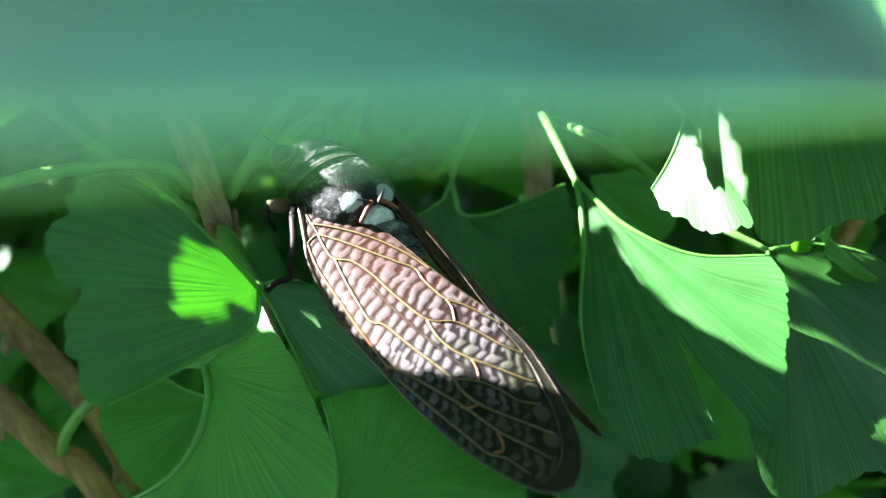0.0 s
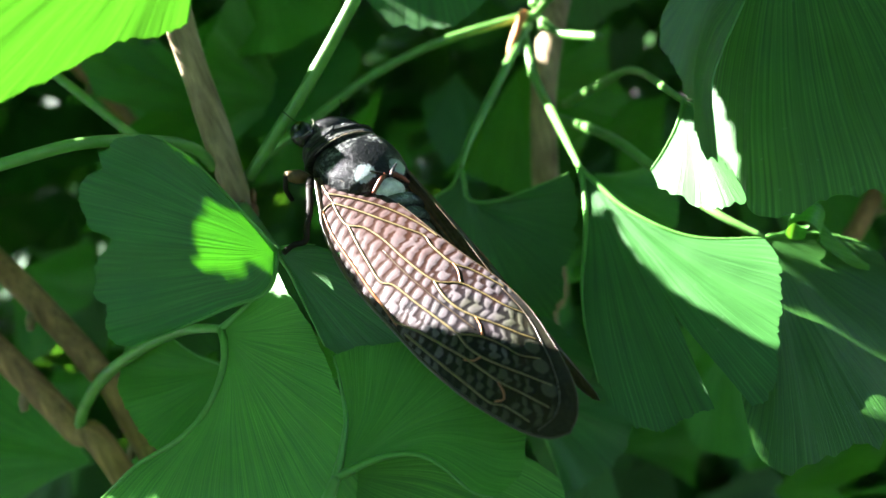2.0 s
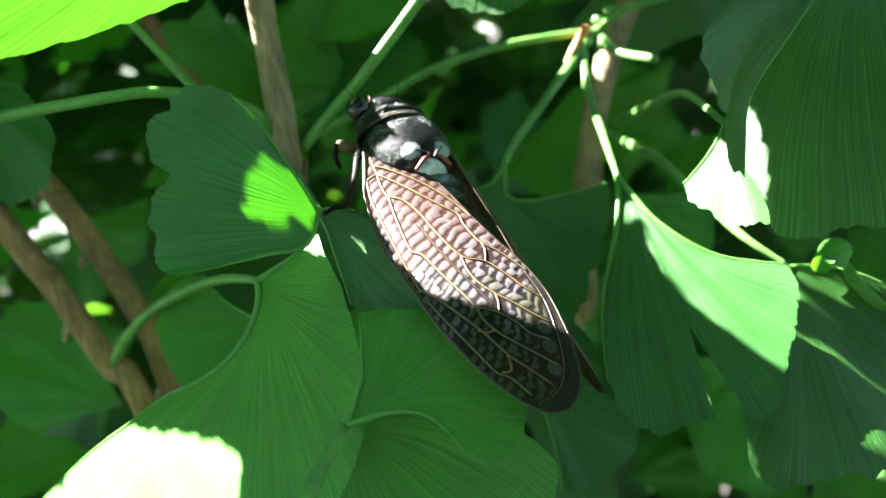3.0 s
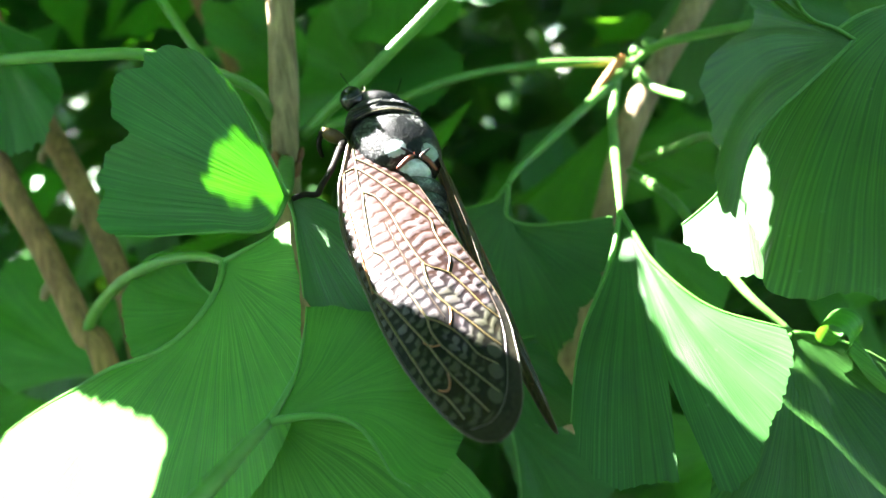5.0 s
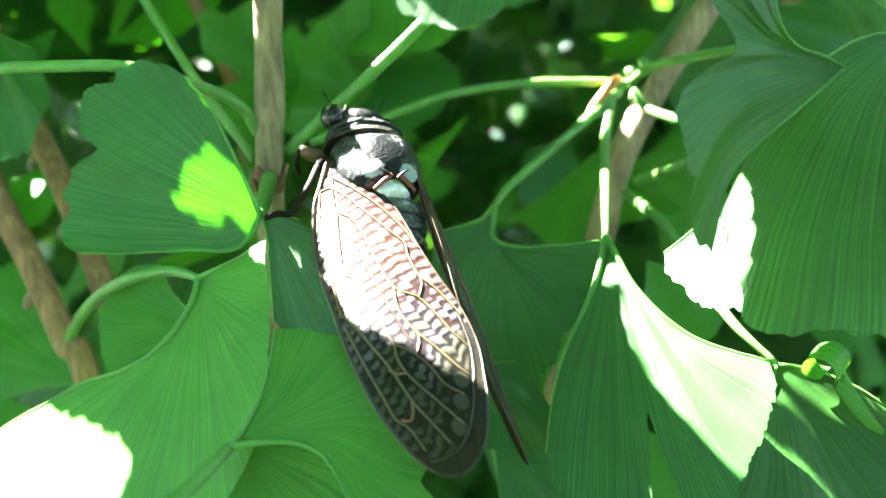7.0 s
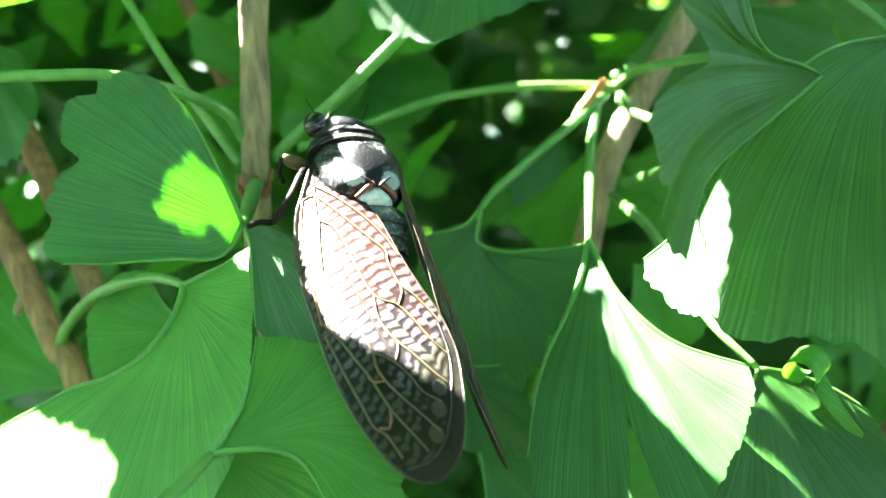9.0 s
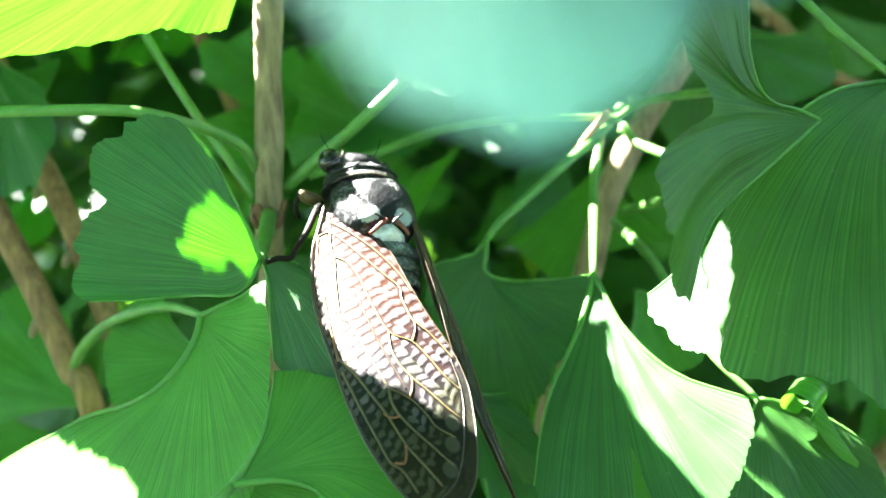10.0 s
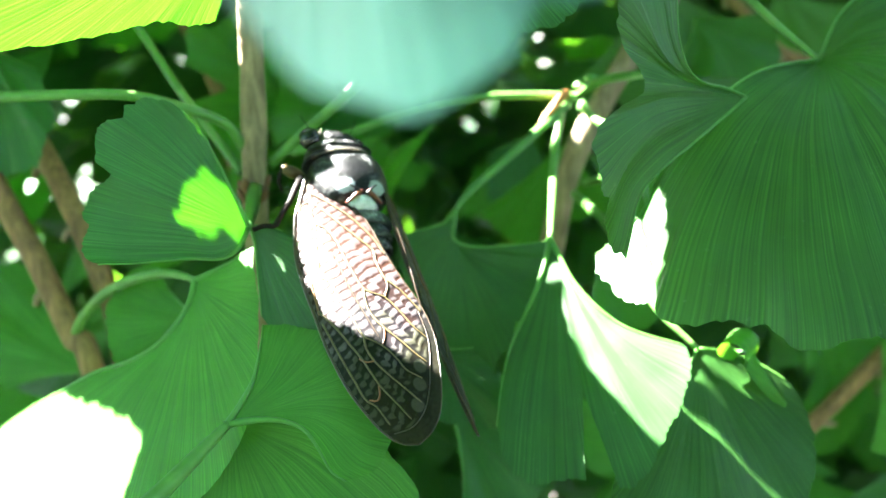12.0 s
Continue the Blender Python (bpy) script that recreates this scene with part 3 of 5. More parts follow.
# ---- shoots and leaves behind ----
def thicket():
    for pts, r in (([(-0.16, 0.19, 1.24), (-0.1252, 0.1674, 1.1882), (-0.1143, 0.1592, 1.1775), (-0.1022, 0.1514, 1.1629), (-0.0915, 0.1446, 1.144), (-0.0877, 0.142, 1.1281), (-0.08, 0.14, 1.0), (-0.06, 0.15, -0.02)], 0.0026),
                   ([(-0.14, 0.15, 1.23), (-0.1142, 0.1408, 1.1749), (-0.1036, 0.1386, 1.1536), (-0.0962, 0.1367, 1.1369), (-0.0899, 0.1348, 1.1213), (-0.075, 0.13, 1.0), (-0.06, 0.13, -0.02)], 0.0026),
                   ([(-0.1158, 0.2332, 1.2156), (-0.1018, 0.23, 1.186), (-0.0972, 0.2261, 1.1634), (-0.09, 0.22, 1.05), (-0.08, 0.2, -0.02)], 0.0022),
                   ([(0.0584, 0.2265, 1.0536), (0.0693, 0.2282, 1.0735), (0.0845, 0.2303, 1.0909), (0.0991, 0.2321, 1.1076), (0.113, 0.234, 1.1253)], 0.0026),
                   ([(0.0507, 0.3131, 1.2134), (0.0626, 0.3079, 1.2012), (0.0705, 0.302, 1.1897), (0.0865, 0.3037, 1.1807), (0.115, 0.3086, 1.1727)], 0.0022)):
        wood = stick("ginkgo_shoot", pts, r, BARK_BROWN, steps=8)
        tagged(wood, "slanting brown ginkgo shoot behind the leaves", "branch", "shoots of the shrub")
        path = smooth_path(pts, 8)
        for k in range(5, len(path) - 2, 7):
            way = (path[k + 1] - path[k - 1]).normalized()
            side = way.cross(Vector((math.cos(2.4 * k), -0.9, math.sin(2.4 * k)))).normalized()
            stick("spur", [path[k] + side * r * 0.5, path[k] + side * r * 1.25 + way * r * 0.3, path[k] + side * r * 1.7 + way * r * 0.9], lambda s: r * (0.55 - 0.3 * s), BARK, wood, steps=3, label="short knobbly spur")
    behind = wood
    rough = [
        ((-0.1251, 0.1598, 1.2014), (0.645, -0.548, -0.532), (-0.195, -0.792, 0.579), 18.7, (24.3, 38.9, 48.0, 45.7, 38.9)),
        ((-0.1116, 0.1606, 1.1183), (-0.894, 0.166, 0.416), (0.129, -0.794, 0.594), 39.9, (21.3, 30.5, 38.8, 40.7, 24.3)),
        ((-0.0134, 0.3180, 1.1593), (-0.155, -0.782, -0.604), (0.514, -0.586, 0.626), 41.7, (27.9, 43.0, 49.7, 33.7, 19.3)),
        ((-0.0146, 0.1295, 1.1379), (0.754, -0.217, -0.620), (0.210, -0.816, 0.539), 43.5, (8.5, 13.0, 20.3, 16.6, 14.1)),
        ((-0.0142, 0.1460, 1.1167), (0.700, -0.275, -0.659), (0.288, -0.736, 0.613), 38.2, (11.0, 22.3, 24.5, 23.5, 22.7)),
        ((0.0149, 0.1845, 1.1423), (0.611, -0.293, -0.735), (0.244, -0.814, 0.527), 49.4, (12.5, 18.6, 21.3, 18.5, 14.7)),
        ((0.0413, 0.2341, 1.1977), (0.437, -0.793, -0.425), (-0.216, -0.551, 0.806), 43.9, (17.5, 26.2, 34.6, 28.3, 18.8)),
        ((-0.0525, 0.2363, 1.2108), (0.105, -0.755, -0.647), (0.160, -0.629, 0.761), 52.9, (25.6, 30.0, 33.3, 34.7, 29.1)),
        ((-0.0742, 0.2259, 1.1861), (0.794, -0.436, -0.424), (0.037, -0.661, 0.750), 55.6, (32.4, 42.3, 34.7, 24.3, 17.6)),
    ]
    for k, (apex, axis, normal, half, radii) in enumerate(rough):
        leaf(behind, apex, axis, normal, half, radii, seed=60 + k, ripple=0.8, nu=48, nv=10, teeth=0.03, rim=0.0002, mat=LEAF_YOUNG if k in (1, 5, 7) else LEAF)
    # the depth of the shrub
    rnd = random.Random(5)
    kinds = []
    for k in range(6):
        bm, _, _ = leaf_bmesh(rnd.uniform(42, 62), [rnd.uniform(30, 42) for _ in range(7)], seed=80 + k, ripple=1.6, cup=rnd.uniform(-5, 3), bend=rnd.uniform(-5, 4), nu=30, nv=6, cleft=(rnd.uniform(-0.2, 0.2), 0.15, rnd.uniform(0, 0.5)))
        d = bpy.data.meshes.new("leaf")
        bm.to_mesh(d)
        bm.free()
        d.materials.append(LEAF_FAR if k % 3 == 0 else LEAF_YOUNG)
        for p in d.polygons:
            p.use_smooth = True
        kinds.append(d)
    for k in range(230):
        far = 0.21 + 0.55 * rnd.random() ** 1.5
        side, high = rnd.uniform(-0.85, 0.75) * far, rnd.uniform(-0.65, 0.55) * far
        eye = Vector((0.012, -0.007, 1.183))
        p = eye + Vector((-0.22, 0.953, -0.207)) * far + Vector((0.9755, 0.2124, -0.0578)) * side + Vector((0.011, 0.215, 0.977)) * high
        axis = Vector((rnd.uniform(-1, 1), rnd.uniform(-1.0, 0.3), rnd.uniform(-1.0, 0.3)))
        normal = Vector((rnd.uniform(-0.7, 0.7), rnd.uniform(-1, 0.1), rnd.uniform(0.2, 1)))
        ob = new("leaf", rnd.choice(kinds))
        ob.parent = behind
        ob.matrix_basis = leaf_pose(p, axis, normal)
    return behind


thicket()


# ---- unseen leaves added between the sun and the shrub to shape the light ----
GAPS = []


def gap(*corners):
    """A hole left in the added leaves where a sun patch should fall: corners in millimetres across the sun's way."""
    GAPS.append([Vector(c) for c in corners])


gap((5.7, -8.1), (10.4, -8.6), (14.3, -8.3), (17.4, -7.5), (19.8, -6.7), (20.1, -5.4), (20.0, -3.9), (19.7, -2.5), (19.5, -1.3), (19.4, -0.1), (19.1, 0.7), (18.1, 1.9), (17.3, 3.3), (14.5, 3.9), (12.1, 3.7), (10.6, 3.0), (9.5, 1.9), (7.4, 0.7), (4.8, -0.6), (3.9, -1.9), (3.9, -3.3), (4.3, -5.2), (4.4, -6.7))
gap((-3.2, -3.0), (-5.2, -2.0), (-4.9, -0.6), (-2.2, 0.5), (0.1, 0.5), (1.9, 0.1), (3.2, -0.9), (3.7, -2.2), (3.0, -2.3), (2.2, -1.9), (0.7, -1.9), (-0.5, -2.6))
gap((15.0, -12.7), (15.6, -12.4), (16.9, -11.4), (18.3, -11.2), (20.2, -11.2), (22.3, -12.2), (24.2, -13.0), (23.1, -13.3), (25.1, -14.1), (23.4, -13.8), (26.2, -15.1), (23.3, -14.6), (24.8, -15.3), (20.7, -14.3), (17.1, -13.6))
gap((9.9, -23.5), (9.0, -20.5), (9.9, -19.6), (12.6, -19.2), (11.5, -20.8), (10.6, -22.2))
gap((24.7, -66.0), (27.7, -76.8), (31.0, -87.2), (41.1, -80.0), (41.1, -61.2), (37.6, -44.8), (34.0, -42.7), (31.4, -42.1), (29.8, -45.4), (28.3, -50.5), (26.9, -57.6), (25.4, -61.9))
gap((-28.6, 6.4), (-29.1, 7.8), (-26.5, 7.5), (-24.6, 7.9), (-23.5, 9.1), (-22.4, 10.6), (-22.3, 13.3), (-23.0, 16.4), (-23.4, 18.4), (-21.7, 18.4), (-19.8, 17.2), (-17.1, 15.4), (-13.8, 12.7), (-11.0, 10.2), (-11.1, 9.5), (-11.9, 8.2), (-13.5, 6.7), (-15.5, 5.4), (-18.6, 5.1), (-21.1, 6.0), (-24.4, 6.6), (-26.2, 6.2), (-27.0, 5.7))
gap((-9.4, -5.7), (-7.4, -6.3), (-7.5, -5.6), (-6.7, -6.4), (-6.1, -5.7), (-5.1, -5.5), (-4.0, -7.3), (-4.7, -7.6), (-6.2, -7.3))
gap((-36.4, 0.3), (-37.3, 3.0), (-36.3, 0.9), (-36.4, 0.8))
gap((-25.3, 23.4), (-19.4, 19.2), (-17.2, 17.3), (-13.1, 16.4), (-10.3, 16.8), (-7.5, 19.1), (-8.2, 22.2), (-9.4, 24.7), (-14.8, 25.8), (-18.6, 25.6), (-20.7, 24.7), (-23.9, 24.1))
gap((-8.4, 26.6), (-12.2, 27.3), (-15.3, 28.7), (-18.1, 30.6), (-18.5, 31.9), (-16.6, 31.8), (-13.1, 30.3), (-10.6, 28.6), (-9.0, 27.4))
gap((-97.5, 17.5), (-97.0, 15.0), (-94.0, 14.0), (-93.5, 16.0), (-95.5, 18.0))
gap((-86.5, 7.0), (-86.0, 4.5), (-83.0, 2.8), (-82.2, 4.0), (-83.5, 6.2))
gap((-86.7, 13.1), (-89.6, 18.9), (-90.5, 19.4), (-88.2, 14.6))
gap((-82.1, 5.0), (-84.1, 8.0), (-84.6, 7.3), (-82.4, 3.4))
gap((-17.2, -10.2), (-22.7, 1.7), (-29.3, 14.4), (-30.7, 13.6), (-24.3, 0.9), (-18.8, -11.0))
gap((24.0, 25.6), (22.2, 28.3), (22.3, 27.3), (24.1, 24.9))
gap((-49.4, 6.7), (-42.8, 7.2), (-37.6, 7.4), (-32.9, 7.6), (-29.3, 7.6), (-27.0, 7.3), (-24.7, 6.6), (-25.4, 4.1), (-27.4, 4.7), (-29.5, 5.0), (-32.9, 5.0), (-37.4, 4.8), (-42.6, 4.6), (-49.2, 4.1))
gap((-71.5, 7.3), (-70.1, 5.7), (-69.0, 4.5), (-67.9, 3.4), (-66.8, 2.3), (-65.7, 1.2), (-64.2, -0.4), (-65.9, -1.9), (-67.3, -0.4), (-68.4, 0.7), (-69.5, 1.8), (-70.6, 3.1), (-71.7, 4.3), (-73.2, 5.8))
gap((-63.5, 1.8), (-67.6, 3.9), (-72.4, 6.3), (-75.9, 8.2), (-77.1, 8.9), (-77.6, 10.5), (-77.2, 11.3), (-76.1, 14.3), (-73.8, 13.5), (-75.0, 10.3), (-75.4, 9.5), (-75.9, 10.9), (-74.7, 10.4), (-71.2, 8.5), (-66.6, 6.1), (-62.4, 3.9))
gap((-76.3, 12.3), (-75.3, 13.3), (-74.7, 13.9), (-74.0, 14.4), (-73.3, 14.9), (-72.6, 15.5), (-71.9, 16.1), (-71.2, 16.7), (-70.2, 17.7), (-68.7, 16.2), (-69.8, 15.1), (-70.5, 14.5), (-71.2, 13.9), (-71.9, 13.3), (-72.6, 12.6), (-73.3, 12.1), (-73.9, 11.7), (-74.8, 10.8))
gap((-38.1, 13.1), (-36.4, 13.7), (-35.6, 14.1), (-35.4, 14.3), (-35.1, 14.6), (-35.0, 14.9), (-34.8, 15.3), (-34.4, 16.1), (-32.4, 15.1), (-32.8, 14.3), (-33.0, 13.9), (-33.3, 13.4), (-33.8, 12.7), (-34.6, 12.1), (-35.6, 11.7), (-37.3, 11.0))
gap((31.3, 36.4), (24.4, 11.8), (26.4, 9.4), (28.7, 6.7), (31.5, 2.8), (35.6, -3.9), (41.8, -9.7), (49.0, -15.7), (57.9, -21.2), (67.2, -23.4))
gap((-17.6, -5.2), (-16.9, -7.5), (-16.4, -9.6), (-15.8, -11.9), (-15.3, -14.1), (-14.5, -17.2), (-17.2, -17.9), (-18.1, -14.7), (-18.6, -12.5), (-19.2, -10.2), (-19.7, -8.1), (-20.3, -6.0))
gap((-34.5, 18.6), (-39.4, 25.7), (-38.6, 22.2), (-34.2, 16.9))
gap((-14.5, -81.4), (-16.7, -79.2), (-16.2, -82.1), (-14.4, -83.4))
gap((66.6, 57.9), (68.6, 55.9), (71.8, 54.9), (73.1, 54.5), (76.4, 53.5), (88.3, 50.0), (93.4, 48.5), (94.6, 48.2), (95.8, 48.0), (97.8, 50.0), (95.8, 52.0), (77.2, 57.7), (72.2, 59.0), (68.6, 59.9))
gap((70.2, 58.6), (72.2, 56.6), (80.0, 54.3), (97.0, 49.3), (98.3, 49.0), (99.4, 48.8), (101.4, 50.8), (99.4, 52.8), (94.8, 54.2), (90.2, 55.6), (85.6, 57.0), (80.6, 58.5), (78.0, 59.2), (74.0, 60.2), (72.2, 60.6))
gap((75.5, 56.7), (77.5, 54.7), (78.8, 54.3), (98.2, 48.5), (100.8, 47.8), (102.8, 49.8), (100.8, 51.8), (84.0, 56.9), (80.6, 57.9), (77.8, 58.7), (77.5, 58.7))
gap((76.3, 56.5), (78.3, 54.5), (78.6, 54.4), (78.9, 54.3), (81.5, 53.5), (100.5, 47.7), (101.5, 47.5), (103.5, 49.5), (101.5, 51.5), (91.6, 54.6), (83.0, 57.2), (81.3, 57.7), (79.9, 58.1), (78.5, 58.5), (78.3, 58.5))
gap((65.1, 65.9), (67.1, 63.9), (84.1, 56.4), (87.0, 55.2), (88.3, 54.8), (89.6, 54.4), (91.6, 56.4), (89.6, 58.4), (87.8, 59.3), (85.9, 60.2), (81.7, 62.1), (67.1, 67.9))
gap((77.1, 59.8), (79.1, 57.8), (83.8, 55.7), (85.6, 54.9), (88.6, 53.6), (90.6, 55.6), (88.6, 57.6), (86.9, 58.5), (81.0, 61.3), (79.1, 61.8))
gap((76.8, 61.2), (78.8, 59.2), (80.6, 58.3), (82.4, 57.4), (87.0, 55.4), (88.3, 54.9), (90.3, 56.9), (88.3, 58.9), (86.6, 59.8), (82.7, 61.7), (80.7, 62.6), (78.8, 63.2))
gap((76.8, 60.9), (78.8, 58.9), (80.7, 58.0), (87.3, 55.0), (88.6, 54.6), (90.6, 56.6), (88.6, 58.6), (86.6, 59.6), (82.5, 61.5), (80.3, 62.5), (79.6, 62.7), (78.8, 62.9))
gap((66.1, 67.5), (68.1, 65.5), (75.3, 62.3), (77.1, 61.5), (86.2, 57.5), (88.9, 56.4), (90.1, 56.0), (92.6, 55.2), (94.6, 57.2), (92.6, 59.2), (88.7, 61.1), (84.5, 63.0), (68.1, 69.5))


def inside(poly, u, v):
    """For arrays of places: whether they lie in a polygon."""
    hit = np.zeros(u.shape, bool)
    for a, b in zip(poly, poly[1:] + poly[:1]):
        if a.y == b.y:
            continue
        cross = ((a.y > v) != (b.y > v)) & (u < (b.x - a.x) * (v - a.y) / (b.y - a.y) + a.x)
        hit ^= cross
    return hit


def shade_leaves():
    """Unseen ginkgo leaves added between the sun and the shrub to cast its shade, laid largest first, that leave the
    gaps open.
    """
    rnd = random.Random(12)
    across = Vector((0, 0, 1)).cross(SUN).normalized()
    upward = SUN.cross(across)
    middle = Vector((-0.01, 0.11, 1.16))
    stem = stick("ginkgo_branch", [middle + SUN * 0.34 + upward * 0.3 + across * 0.13, middle + SUN * 0.30 + across * 0.12, middle + SUN * 0.26 + across * 0.13 - upward * 0.2, middle + SUN * 0.20 + across * 0.16 - upward * 0.5], 0.004, BARK)
    tagged(stem, "unseen ginkgo bough added to shape sun and shade on the leaves", "branch")
    meshes = {}

    def lay(low, size, cell, tries, spared, core):
        """Leaves over one rectangle of the added cover; cell: the fineness of the map of what is covered, in
        millimetres.
        """
        shape = (int(size[0] / cell), int(size[1] / cell))
        uu, vv = np.meshgrid((np.arange(shape[0]) + 0.5) * cell + low[0], (np.arange(shape[1]) + 0.5) * cell + low[1], indexing="ij")
        closed = np.zeros(shape, bool)
        for poly in GAPS:
            closed |= inside(poly, uu, vv)
        covered = closed.copy()
        if spared:
            covered |= (uu > spared[0]) & (uu < spared[1]) & (vv > spared[2]) & (vv < spared[3])
        enough = 0 if core else 0.08 * (~covered).sum()
        for k in range(tries):
            if k % 12 == 0:
                free = np.argwhere(~covered)
                if len(free) <= enough:
                    break
            i, j = free[rnd.randrange(len(free))]
            if covered[i, j]:
                continue
            u, v = low[0] + (i + rnd.random()) * cell, low[1] + (j + rnd.random()) * cell
            found = None
            for scale in (1.0, 0.8, 0.62, 0.45, 0.32, 0.22, 0.15, 0.09, 0.055):
                for _ in range(7):
                    tilt = Matrix.Rotation(rnd.uniform(-0.5, 0.5), 3, "X") @ Matrix.Rotation(rnd.uniform(-0.5, 0.5), 3, "Y") @ Matrix.Rotation(rnd.uniform(0, 6.28), 3, "Z")
                    kind = rnd.randrange(4)
                    half, reach = (55, 48, 62, 42)[kind], 34 * scale
                    aa, rr = np.meshgrid(np.radians(np.linspace(-half, half, 14 + int(50 * scale / cell))), np.linspace(0.1, 1.05, 8 + int(34 * scale / cell)) * reach)
                    pu = u + tilt[0][0] * rr * np.sin(aa) + tilt[0][1] * (rr * np.cos(aa) - 0.6 * reach)
                    pv = v + tilt[1][0] * rr * np.sin(aa) + tilt[1][1] * (rr * np.cos(aa) - 0.6 * reach)
                    iu, iv = np.floor((pu - low[0]) / cell).astype(int), np.floor((pv - low[1]) / cell).astype(int)
                    ok = (iu >= 0) & (iv >= 0) & (iu < shape[0]) & (iv < shape[1])
                    if not closed[iu[ok], iv[ok]].any():
                        solid = ok & (rr < 0.9 * reach) & (np.abs(aa) < 0.85 * radians(half)) & (rr > 0.15 * reach)
                        found = (iu[solid], iv[solid])
                        break
                if found:
                    break
            if not found:
                covered[i, j] = True
                continue
            covered[found] = True
            covered[i, j] = True
            kind += 4 * int(v < -8)
            if kind not in meshes:
                bm, _, _ = leaf_bmesh(half, [34 * f for f in (0.93, 1, 1.02, 1, 1.02, 1, 0.93)], seed=200 + kind, ripple=0.6, nu=20, nv=4, sides=(0.1, 0.1))
                meshes[kind] = bpy.data.meshes.new("leaf")
                bm.to_mesh(meshes[kind])
                bm.free()
                meshes[kind].materials.append(LEAF if kind > 3 else LEAF_FAR)
                for p in meshes[kind].polygons:
                    p.use_smooth = True
            ob = new("leaf", meshes[kind])
            ob.parent = stem
            basis = Matrix((across, upward, SUN)).transposed() @ tilt
            shift = basis @ Vector((0, -0.0006 * reach, 0))
            far = 0.104 + 0.065 * min(1.0, max(0.0, -v / 60)) + rnd.uniform(-0.004, 0.014) if core else 0.225 + rnd.uniform(-0.012, 0.02)
            m = basis.to_4x4()
            m.translation = middle + across * u * 0.001 + upward * v * 0.001 + SUN * far + shift
            ob.matrix_basis = m @ Matrix.Scale(scale, 4)

    lay((-98, -98), (170, 160), 0.5, 14000, None, True)
    lay((-430, -240), (540, 400), 1.0, 3000, (-98, 72, -98, 62), False)


shade_leaves()


